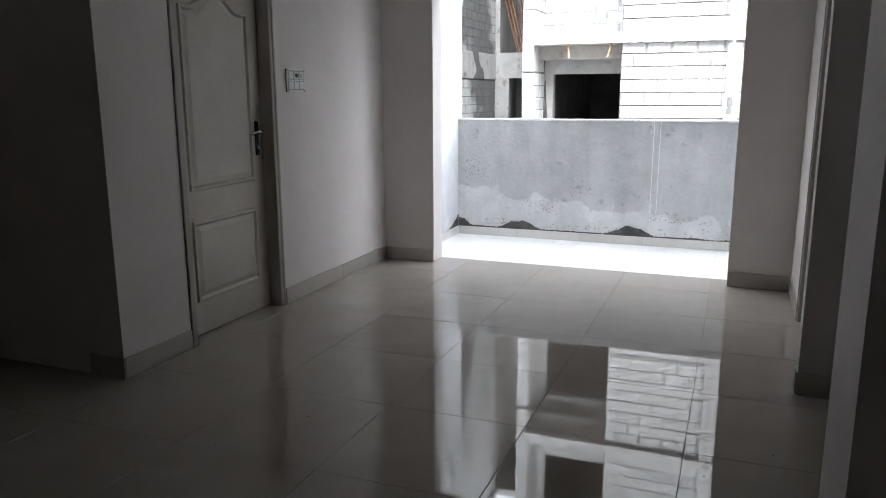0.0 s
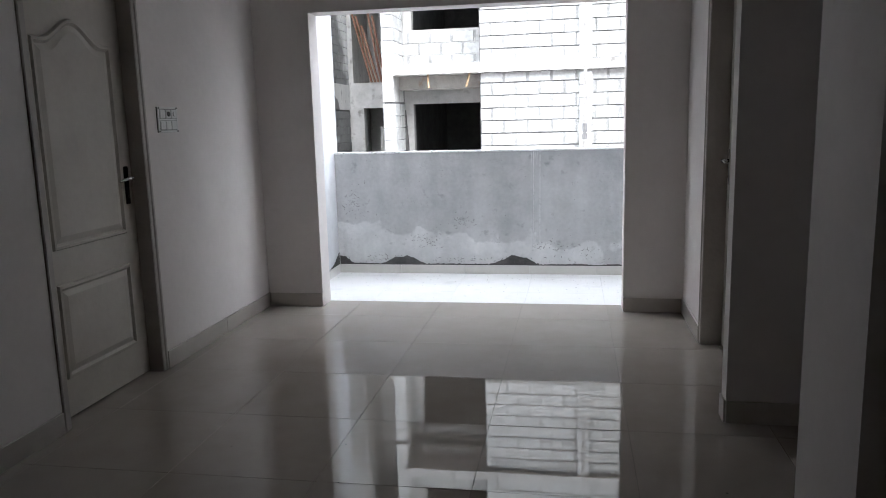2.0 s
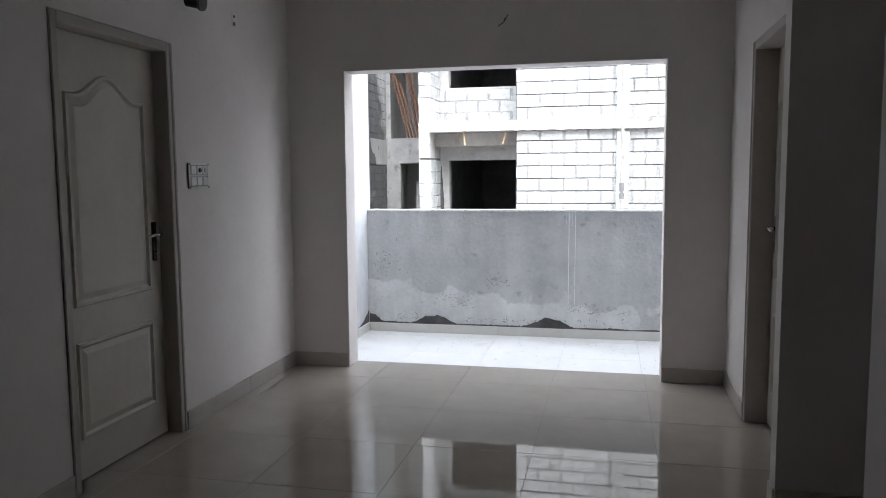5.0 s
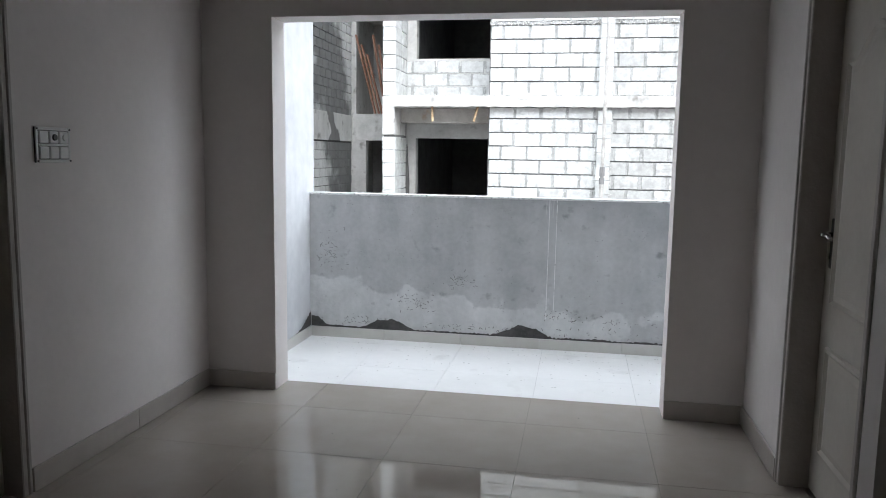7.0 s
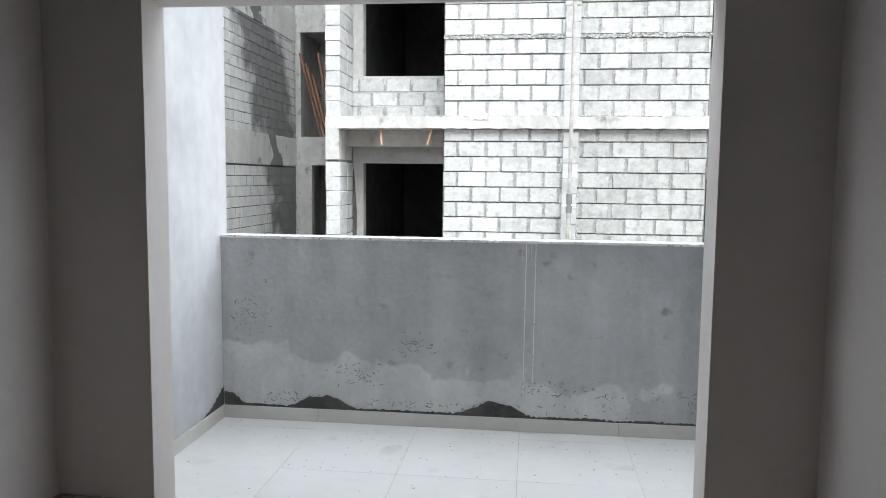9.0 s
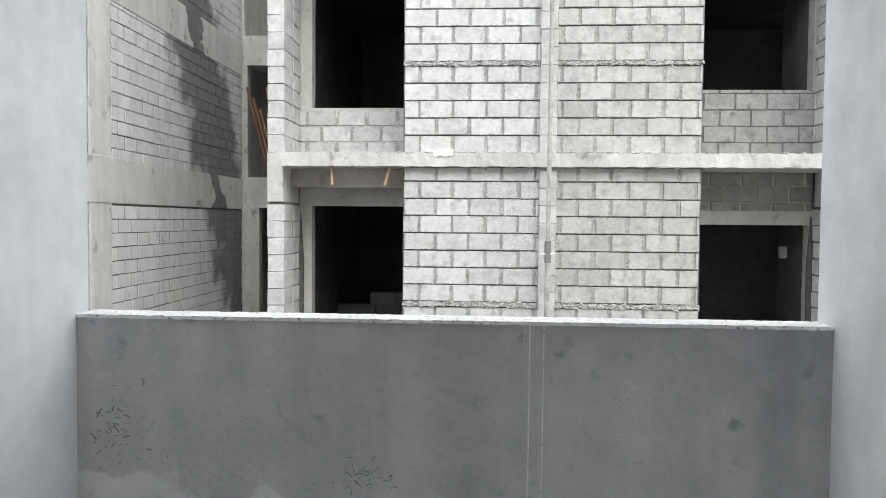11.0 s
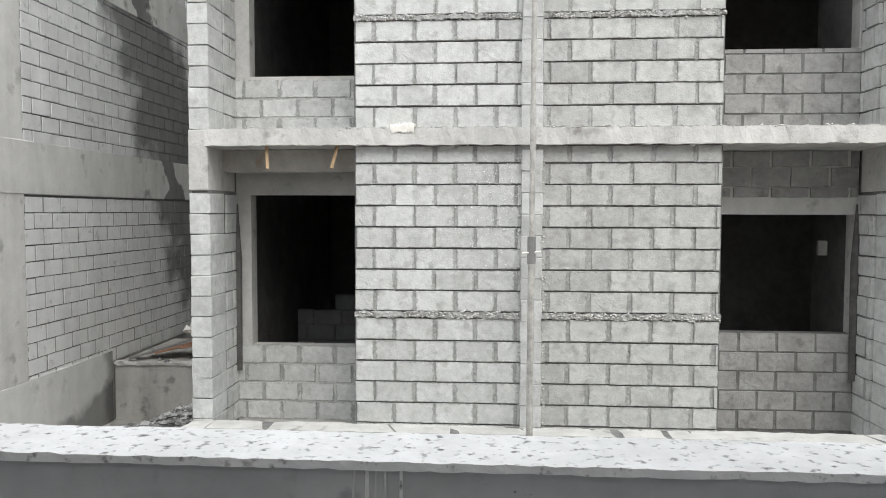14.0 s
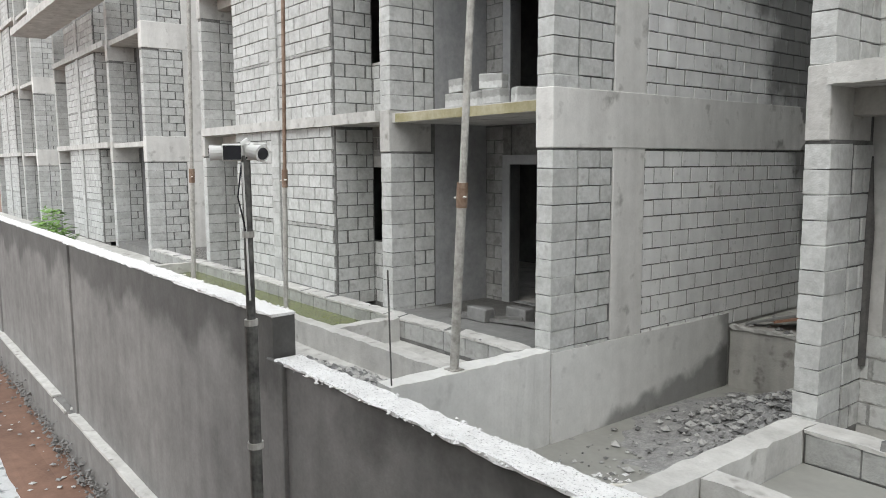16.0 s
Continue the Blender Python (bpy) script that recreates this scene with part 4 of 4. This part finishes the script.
prop(-14.3, 12.25, YZ, 5.3, 0.42, 0.045, 0.33, PROPGREY, "grey steel prop standing on the planter wall")
thing("rebar_rod", Mesh().tube((-6.25, 11.35, -0.9), (-6.3, 11.35, 0.45), 0.009), POLE, "thin dark upright reinforcing rod", "rod")
for i in range(3):
    thing("recess_timber", Mesh().beam((-8.6 + 0.5 * i, 14.0 + 0.2 * i, -0.72), (-7.6 + 0.5 * i, 14.5 - 0.1 * i, -0.68), 0.07, 0.05), DARKCEMENT, "dark timber offcut lying in the recess", "timber", group="timber offcuts")
# recess shade is put into the dark colour of these blocks
for x, y in ((-8.35, 14.1), (-7.95, 14.5)):
    thing("recess_block", Mesh().box(x, y, -0.75, x + 0.4, y + 0.18, -0.55, c=0.012, rough=0.006), DARKCEMENT, "dark-toned concrete block on the recess floor", "block", group="blocks in the recess")
thing("canopy_slab", Mesh().bar(-32.0, -21.4, 12.2, FY - 0.26, 6.2, 6.45, 0.5, 0.01), CONCRETE, "projecting concrete canopy slab on a far house", "canopy", "structure")

plant = holder("weed_plant", "bright green weed growing behind the boundary wall", "plant", (-24.5, 11.6, -1.05))
m = Mesh()
for i in range(520):
    t, r = random.uniform(0, 6.28), random.uniform(0.1, 1.0) ** 0.7
    x, y, z = -24.5 + 2.6 * r * math.cos(t), 11.75 + 0.4 * r * math.sin(t), -1.0 + random.uniform(0.1, 1.45) * (1.15 - r)
    d = random.uniform(0, 6.28)
    w = random.uniform(0.09, 0.20)
    m.add([(x, y, z), (x + w * math.cos(d), y + w * math.sin(d), z + 0.05), (x + 2.2 * w * math.cos(d), y + 2.2 * w * math.sin(d), z + random.uniform(-0.05, 0.12)), (x + w * math.cos(d + 0.9), y + w * math.sin(d + 0.9), z + 0.02)], [(0, 1, 2, 3)])
part("foliage", m, LEAF, plant).matrix_parent_inverse = Matrix.Translation((24.5, -11.6, 1.05))
m = Mesh()
for i in range(14):
    x = -24.5 + random.uniform(-1.2, 1.2)
    m.tube((x * 0.6 - 9.8, 11.7, -1.05), (x, 11.75 + random.uniform(-0.2, 0.2), random.uniform(-0.7, -0.2)), 0.012, 0.006, 5)
part("stems", m, LEAF, plant).matrix_parent_inverse = Matrix.Translation((24.5, -11.6, 1.05))

# ---- security camera pole ----
px, py = -4.09, 8.93
pole = holder("camera_pole", "dark stained steel pole with two white security cameras", "camera pole", (px, py, GZ))
pinv = Matrix.Translation((-px, -py, -GZ))


def pp(name, mesh, mat, parent=None, label=""):
    ob = part(name, mesh, mat, parent or pole, label)
    if parent is None:
        ob.matrix_parent_inverse = pinv
    return ob


R = Vector((0.59, 0.807, 0))        # along the cross arm
F = Vector((0.807, -0.59, 0))       # towards the flat
C = Vector((px, py, 0))


def on(r, f, z):
    k = 0.62
    return tuple(C + R * (r * k) + F * (f * k) + Vector((0, 0, z if z < 1.45 else 1.575 + (z - 1.59) * k)))


def turned(mesh):
    """Takes a mesh built along (r, f, z) to its place on the cross arm."""
    mesh.v = [on(*p) for p in mesh.v]
    return mesh


pp("pole", Mesh().tube(on(0, 0, GZ), on(0, 0, 0.62), 0.036), POLE)
pp("upper_pole", Mesh().tube(on(0, 0, 0.6), on(0, 0, 1.56), 0.026), POLE)
for z, r in ((-0.10, 0.046), (0.62, 0.038), (1.12, 0.034)):
    pp("clamp", Mesh().tube(on(0, 0, z - 0.018), on(0, 0, z + 0.018), r), PROPGREY)
pp("cable", Mesh().tube(on(-0.03, 0.03, 1.50), on(-0.07, 0.05, 1.33), 0.005, n=6).tube(on(-0.07, 0.05, 1.33), on(-0.01, 0.04, 1.14), 0.005, n=6), CAMBLACK)
pp("cable", Mesh().tube(on(-0.02, 0.036, 1.5), on(0.005, 0.036, 0.75), 0.007, n=6), CAMWHITE)
box_part = pp("solar_box", turned(Mesh().box(-0.205, -0.06, 1.51, -0.012, 0.03, 1.665, c=0.012)), CAMWHITE, None, "white box with a black solar panel")
pp("solar_panel", turned(Mesh().box(-0.19, 0.029, 1.525, -0.03, 0.034, 1.65, c=0.003)), CAMBLACK, box_part)
head = pp("security_camera", turned(Mesh().box(0.0, -0.06, 1.52, 0.10, 0.05, 1.675, c=0.016)), CAMWHITE, None, "white bullet camera")
pp("barrel", Mesh().tube(on(0.06, 0.03, 1.60), on(0.175, 0.12, 1.575), 0.042, 0.047, 18), CAMWHITE, head)
pp("lens", Mesh().tube(on(0.174, 0.119, 1.5752), on(0.184, 0.127, 1.573), 0.034, 0.032, 18), CAMBLACK, head)
for r, z in ((0.02, 1.54), (0.05, 1.655), (0.09, 1.64)):
    pp("screw", Mesh().tube(on(r, 0.049, z), on(r, 0.056, z), 0.006, n=8), BLACKMETAL, head)
pp("hood", turned(Mesh().box(0.09, 0.0, 1.655, 0.20, 0.10, 1.668, c=0.004)), CAMWHITE, head)
pp("bracket", Mesh().tube(on(-0.02, 0, 1.655), on(0.03, 0, 1.70), 0.022, 0.018), CAMWHITE)
rear = pp("security_camera", Mesh().tube(on(-0.20, -0.02, 1.59), on(-0.315, 0.0, 1.585), 0.036, 0.042, 16), CAMWHITE, None, "small white bullet camera")
pp("lens", Mesh().tube(on(-0.315, 0.0, 1.585), on(-0.324, 0.002, 1.5845), 0.030, 0.028, 16), CAMBLACK, rear)

# ---- doors ----
def arch_loop(y0, y1, z0, z1, rise, inset):
    """Outline of a moulded door panel; rise: height of the arched crest over its shoulders."""
    a, b, lo, hi = y0 + inset, y1 - inset, z0 + inset, z1 - inset
    pts = [(a, lo), (b, lo), (b, hi)]
    if rise:
        k, mid, half = 18, (a + b) / 2, (b - a) / 2 * 0.80
        for i in range(k + 1):
            u = 1 - 2 * i / k
            pts.append((mid + half * u, hi + rise * 0.5 * (1 + math.cos(math.pi * u))))
    pts.append((a, hi))
    return pts


def moulded_panel(xf, s, y0, y1, z0, z1, rise):
    m = Mesh()
    loops = []
    for inset, h in ((0, 0.0), (0.006, 0.011), (0.018, 0.012), (0.030, 0.001), (0.034, 0.001), (0.060, 0.007)):
        loops.append([(xf + s * h, y, z) for y, z in arch_loop(y0, y1, z0, z1, rise, inset)])
    n = len(loops[0])
    vs = [p for lp in loops for p in lp]
    fs = [(j * n + i, j * n + (i + 1) % n, (j + 1) * n + (i + 1) % n, (j + 1) * n + i) for j in range(len(loops) - 1) for i in range(n)]
    fs.append(tuple((len(loops) - 1) * n + i for i in range(n)))
    return m.add(vs, fs)


def panel_door(name, xw, s, y0, y1, handle_y, lever, deep):
    """A closed moulded door in a wall at x = xw whose room side looks along s; lever: the way in which the lever points."""
    h = holder(name, "closed cream moulded door with two panels in a grey-brown frame", "door", (xw, (y0 + y1) / 2, 0), kind="structure")
    inv = Matrix.Translation((-xw, -(y0 + y1) / 2, 0))

    def dp(nm, mesh, mat, parent=None, label=""):
        ob = part(nm, mesh, mat, parent or h, label)
        if parent is None:
            ob.matrix_parent_inverse = inv
        return ob

    f = 0.05
    xa, xb = sorted((xw + s * 0.004, xw - s * 0.2))
    ra, rb = sorted((xw + s * 0.010, xw - s * 0.02))
    for jy0, jy1, edge in ((y0 + 0.002, y0 + f, 1), (y1 - f, y1 - 0.002, -1)):
        dp("jamb", Mesh().box(xa, jy0, 0.0, xb, jy1, DH - 0.002, c=0.004), FRAMEPAINT)
        ya, yb = sorted((jy0 if edge > 0 else jy1, (jy0 if edge > 0 else jy1) + edge * 0.022))
        dp("moulding", Mesh().box(ra, ya, 0.0, rb, yb, DH - 0.003, c=0.005), FRAMEPAINT)
    dp("head", Mesh().box(xa, y0 + f, DH - f, xb, y1 - f, DH - 0.002, c=0.004), FRAMEPAINT)
    la, lb = sorted((xw - s * deep, xw - s * (deep + 0.038)))
    leaf = dp("leaf", Mesh().box(la, y0 + f + 0.003, 0.008, lb, y1 - f - 0.003, DH - f - 0.004, c=0.002), DOORPAINT, None, "cream moulded door leaf")
    xf = xw - s * (deep - 0.0005)
    ia, ib = y0 + f + 0.11, y1 - f - 0.10
    dp("panel", moulded_panel(xf, s, ia, ib, 0.80, 1.76, 0.10), DOORPAINT, leaf)
    dp("panel", moulded_panel(xf, s, ia, ib, 0.19, 0.64, 0.0), DOORPAINT, leaf)
    pa, pb = sorted((xf, xf + s * 0.008))
    plate = dp("handle", Mesh().box(pa, handle_y - 0.019, 0.95, pb, handle_y + 0.019, 1.15, c=0.004), BLACKMETAL, leaf, "dark handle plate with a steel lever")
    lev = Mesh().tube((xf, handle_y, 1.085), (xf + s * 0.05, handle_y, 1.085), 0.010)
    lev.tube((xf + s * 0.045, handle_y, 1.085), (xf + s * 0.055, handle_y + lever * 0.06, 1.09), 0.009).tube((xf + s * 0.055, handle_y + lever * 0.06, 1.09), (xf + s * 0.045, handle_y + lever * 0.115, 1.078), 0.009, 0.007)
    smooth(dp("lever", lev, STEEL, leaf, "bright steel lever"))
    dp("keyhole", Mesh().tube((xf, handle_y, 0.995), (xf + s * 0.012, handle_y, 0.995), 0.009), STEEL, leaf)
    return h


panel_door("door_1", LX, 1, DL0, DL1, 4.09, -1, 0.080)
panel_door("door_2", RX, -1, DR0, DR1, 4.84, -1, 0.115)
thing("door_back_1", boxes((LX - 0.30, DL0 - 0.1, 0, LX - 0.22, DL1 + 0.1, 2.2)), WALL, "plain wall closing the room behind the door", "wall", "structure")
thing("door_back_2", boxes((RX + 0.22, DR0 - 0.1, 0, RX + 0.30, DR1 + 0.1, 2.2)), WALL, "plain wall closing the room behind the door", "wall", "structure")

# ---- switch plate, wires, lamp holder ----
SW = holder("switch_plate", "open white switch plate with six modules on a dark box", "switch", (LX, 4.41, 1.39))
sinv = Matrix.Translation((-LX, -4.41, -1.39))
part("backing", Mesh().box(LX, 4.308, 1.318, LX + 0.006, 4.514, 1.460, c=0.002), SWITCHBACK, SW).matrix_parent_inverse = sinv
for a, b, c2, d in ((4.308, 4.322, 1.318, 1.46), (4.500, 4.514, 1.318, 1.46), (4.322, 4.5, 1.318, 1.331), (4.322, 4.5, 1.447, 1.46), (4.322, 4.5, 1.384, 1.394)):
    part("rim", Mesh().box(LX + 0.006, a, c2, LX + 0.012, b, d, c=0.002), SWITCH, SW).matrix_parent_inverse = sinv
for r, z in enumerate((1.333, 1.395)):
    for k in range(3):
        y = 4.325 + k * 0.0585
        w = part("rocker", Mesh().box(LX + 0.006, y, z, LX + 0.016, y + 0.054, z + 0.050, c=0.004), SWITCH, SW)
        w.matrix_parent_inverse = sinv
        if r == 1 and k > 0:
            part("knob", Mesh().tube((LX + 0.015, y + 0.027, z + 0.025), (LX + 0.022, y + 0.027, z + 0.025), 0.014, 0.012, 14), SWITCHBACK if k == 1 else SWITCH, SW).matrix_parent_inverse = sinv
for y, z in ((4.315, 1.325), (4.507, 1.325), (4.315, 1.453), (4.507, 1.453)):
    part("screw", Mesh().tube((LX + 0.010, y, z), (LX + 0.0145, y, z), 0.004, n=8), BLACKMETAL, SW).matrix_parent_inverse = sinv
box = holder("wall_box", "empty concealed wiring box high on the wall", "wiring box", (LX, 4.9, 2.33))
binv = Matrix.Translation((-LX, -4.9, -2.33))
part("rim", Mesh().box(LX, 4.87, 2.29, LX + 0.004, 4.93, 2.37, c=0.002), SWITCH, box).matrix_parent_inverse = binv
part("hole", Mesh().box(LX + 0.003, 4.882, 2.345, LX + 0.006, 4.905, 2.36, c=0.001), SWITCHBACK, box).matrix_parent_inverse = binv
part("hole", Mesh().box(LX + 0.003, 4.882, 2.298, LX + 0.006, 4.905, 2.318, c=0.001), SWITCHBACK, box).matrix_parent_inverse = binv
lh = holder("lamp_holder", "black bulb holder projecting from the wall", "lamp holder", (LX, 4.37, 2.32))
linv = Matrix.Translation((-LX, -4.37, -2.32))
part("socket", Mesh().tube((LX, 4.37, 2.33), (LX + 0.09, 4.37, 2.315), 0.028, 0.034, 16), BLACKMETAL, lh).matrix_parent_inverse = linv
part("ring", Mesh().tube((LX + 0.085, 4.37, 2.3158), (LX + 0.10, 4.37, 2.313), 0.042, 0.042, 16), SWITCHBACK, lh).matrix_parent_inverse = linv
wire = holder("loose_wires", "short black wire ends poking out of the wall over the opening", "wires", (-0.66, WY0, 2.39))
winv = Matrix.Translation((0.66, -WY0, -2.39))
for dx, dz in ((-0.035, -0.03), (0.03, 0.04), (0.01, 0.02)):
    part("wire", Mesh().tube((-0.66, WY0, 2.39), (-0.66 + dx, WY0 - 0.03, 2.39 + dz), 0.003, n=6), CAMBLACK, wire).matrix_parent_inverse = winv

# ---- skirting ----
def skirting(name, runs, h, z0, t, mat, label):
    """runs: (axis, start, end, face, sign): a run along x or y whose face lies at `face` and stands out along sign."""
    top = holder(name, label, "skirting", (0, 0, 0), kind="structure")
    for axis, a, b, face, sg in runs:
        k = max(1, round((b - a) / 0.6))
        for i in range(k):
            p, q = a + (b - a) * i / k + 0.001, a + (b - a) * (i + 1) / k - 0.001
            lo, hi = sorted((face, face + sg * t))
            zt = z0 + h + random.uniform(-0.0015, 0.0015)
            m = Mesh().box(p, lo, z0, q, hi, zt, c=0.002) if axis == "x" else Mesh().box(lo, p, z0, hi, q, zt, c=0.002)
            part("skirting_tile", m, mat, top)
    return top


skirting("baseboard", [("y", LEND, DL0 - 0.002, LX, 1), ("y", DL1 + 0.002, WY0, LX, 1), ("x", LX + 0.011, OPL, WY0, -1), ("x", OPR, RX - 0.011, WY0, -1), ("y", DR1 + 0.002, WY0, RX, -1),
                       ("x", LX - 0.2, LX + 0.01, LEND, -1), ("x", 0.71, 3.9, PIERY, -1), ("y", PIERY, PIERY + 0.1, 0.71, -1), ("x", 0.72, 3.9, 2.70, 1)], 0.10, 0.0, 0.010, SKIRT, "beige tile skirting along the painted walls")
skirting("balcony_baseboard", [("x", BL + 0.012, BR - 0.012, PY0, -1), ("y", WY1, PY0, BL, 1), ("y", WY1, PY0, BR, -1)], 0.08, BZ, 0.012, BALSKIRT, "pale tile skirting round the balcony")

# ---- parapet stains and drips ----
def band(name, x0, x1, z0, height, mat, label, lift, seed, step=0.03):
    k = int((x1 - x0) / step)
    up = [(x0 + (x1 - x0) * i / k, z0 + max(0.004, height(x0 + (x1 - x0) * i / k) + 0.012 * noise.noise(Vector((i * 0.9, seed, 0))))) for i in range(k + 1)]
    m = Mesh()
    vs = [(x, PY0 - lift, z) for x, z in up] + [(x, PY0 - lift, z0) for x, z in up] + [(x, PY0 + 0.004, z) for x, z in up]
    n1 = k + 1
    fs = [(i, i + 1, n1 + i + 1, n1 + i) for i in range(k)] + [(i, i + 1, 2 * n1 + i + 1, 2 * n1 + i) for i in range(k)]
    return thing(name, m.add(vs, fs), mat, label, "plaster patch", "structure")


S0 = BZ + 0.08

def hill(x):
    h = 0.012 + 0.012 * noise.noise(Vector((x * 6, 1, 0)))
    for c, w, a in ((-1.52, 0.24, 0.075), (-0.47, 0.25, 0.085), (-2.12, 0.14, 0.08), (0.82, 0.12, 0.06)):
        h += a * (0.5 + 0.5 * math.cos(math.pi * min(1.0, abs(x - c) / w))) * (1 + 0.35 * noise.noise(Vector((x * 14, c, 0))))
    return h


band("damp_mortar", BL + 0.012, BR - 0.012, S0, hill, DARKMORTAR, "dark damp bare mortar over the skirting", 0.0065, 4, 0.015)
for x, z0, w in ((-0.30, 0.17, 0.007), (-0.245, 0.24, 0.006), (-0.32, 0.95, 0.005), (-0.27, 0.93, 0.006), (-0.285, 0.98, 0.004)):
    thing("paint_drip", Mesh().tube((x - 0.004, PY0 - 0.001, z0), (x, PY0 - 0.001, PZ - 0.012), w * 0.5, w * 0.45, 6), PALEPLASTER if z0 > 0.4 else WHITECAP, "thin dried white paint drip on the parapet", "paint drip", group="paint drips")

m = Mesh()
for i in range(170):
    x, z = random.uniform(BL + 0.05, BR - 0.05), random.uniform(0.08, 1.02)
    for q in range(1 if i % 9 else 7):
        m.chunk(x + (random.gauss(0, 0.025) if q else 0), PY0 - 0.001, z + (random.gauss(0, 0.02) if q else 0), random.uniform(0.0012, 0.0042), 0.8)
thing("plaster_pits", m, DARKCEMENT, "small dark pits and chips in the parapet plaster", "plaster pits", "stuff")
m = Mesh()
for cx, cz, sx, sz, count in ((-1.98, 0.60, 0.06, 0.09, 60), (-1.28, 0.25, 0.09, 0.03, 60), (-0.95, 0.42, 0.07, 0.035, 45), (0.72, 0.16, 0.05, 0.09, 60), (-0.20, 0.20, 0.10, 0.03, 40), (0.25, 0.16, 0.12, 0.03, 30), (-1.75, 0.08, 0.15, 0.02, 40), (-0.6, 0.07, 0.5, 0.015, 70)):
    for i in range(count):
        x, z = random.gauss(cx, sx), max(0.035, random.gauss(cz, sz))
        if BL + 0.03 < x < BR - 0.03:
            m.beam((x, PY0 - 0.0008, z), (x + random.gauss(0, 0.012), PY0 - 0.0008, z + random.gauss(0, 0.010)), 0.003, random.uniform(0.002, 0.005))
thing("plaster_scuffs", m, DARKCEMENT, "clusters of dark scuffs and trowel scratches on the parapet", "plaster scuffs", "stuff")
m = Mesh()
k = 40
m.v = [(BL + 0.004, PY0 - 0.32 * i / k, z) for i in range(k + 1) for z in (S0, S0 + max(0.003, 0.12 * (1 - i / k) ** 1.6 + 0.02 * noise.noise(Vector((i * 0.4, 3, 8)))))]
m.f = [(2 * i, 2 * i + 1, 2 * i + 3, 2 * i + 2) for i in range(k)]
thing("damp_corner", m, DARKMORTAR, "dark damp bare mortar in the balcony corner", "plaster patch", "structure")
m = Mesh()
for i in range(240):
    x, y = random.uniform(BL + 0.05, BR - 0.05), WY1 + 1.3 * random.random() ** 0.5
    m.chunk(x, min(y, PY0 - 0.03), BZ + 0.001, random.uniform(0.002, 0.008), 0.25)
thing("mortar_specks", m, CONCRETE, "dried mortar specks on the balcony floor", "mortar specks", "stuff")
m = Mesh()
for i in range(26):
    m.chunk(random.uniform(-2.0, 0.6), random.uniform(2.2, 5.6), 0.001, random.uniform(0.002, 0.005), 0.5)
thing("floor_grit", m, SWITCHBACK, "few dark grit crumbs on the tile floor", "grit", "stuff")

# ---- floor tiles ----
def lay_tiles(parent, x0, x1, y0, y1, ox, oy, size, z, mat):
    made = {}
    i = math.floor((x0 - ox) / size)
    while ox + i * size < x1:
        j = math.floor((y0 - oy) / size)
        while oy + j * size < y1:
            a, b = max(x0, ox + i * size), min(x1, ox + (i + 1) * size)
            c2, d = max(y0, oy + j * size), min(y1, oy + (j + 1) * size)
            if b - a > 0.02 and d - c2 > 0.02:
                key = (round(b - a, 3), round(d - c2, 3))
                if key not in made:
                    w, e = (b - a) / 2 - 0.0009, (d - c2) / 2 - 0.0009
                    made[key] = Mesh().box(-w, -e, -0.009, w, e, 0, c=0.0008).data("tile", mat)
                ob = new("tile", made[key])
                ob.location = ((a + b) / 2, (c2 + d) / 2, z + random.uniform(-0.0004, 0.0004))
                ob.rotation_euler = (random.gauss(0, 0.0004), random.gauss(0, 0.0004), 0)
                ob.parent = parent
            j += 1
        i += 1


lay_tiles(floor, -5.0, 4.0, -2.4, WY1, 0.285, 3.61, 0.605, 0.0, TILE)
lay_tiles(bfloor, BL, BR, WY1, PY0, 0.285, WY1, 0.605, BZ, BALTILE)
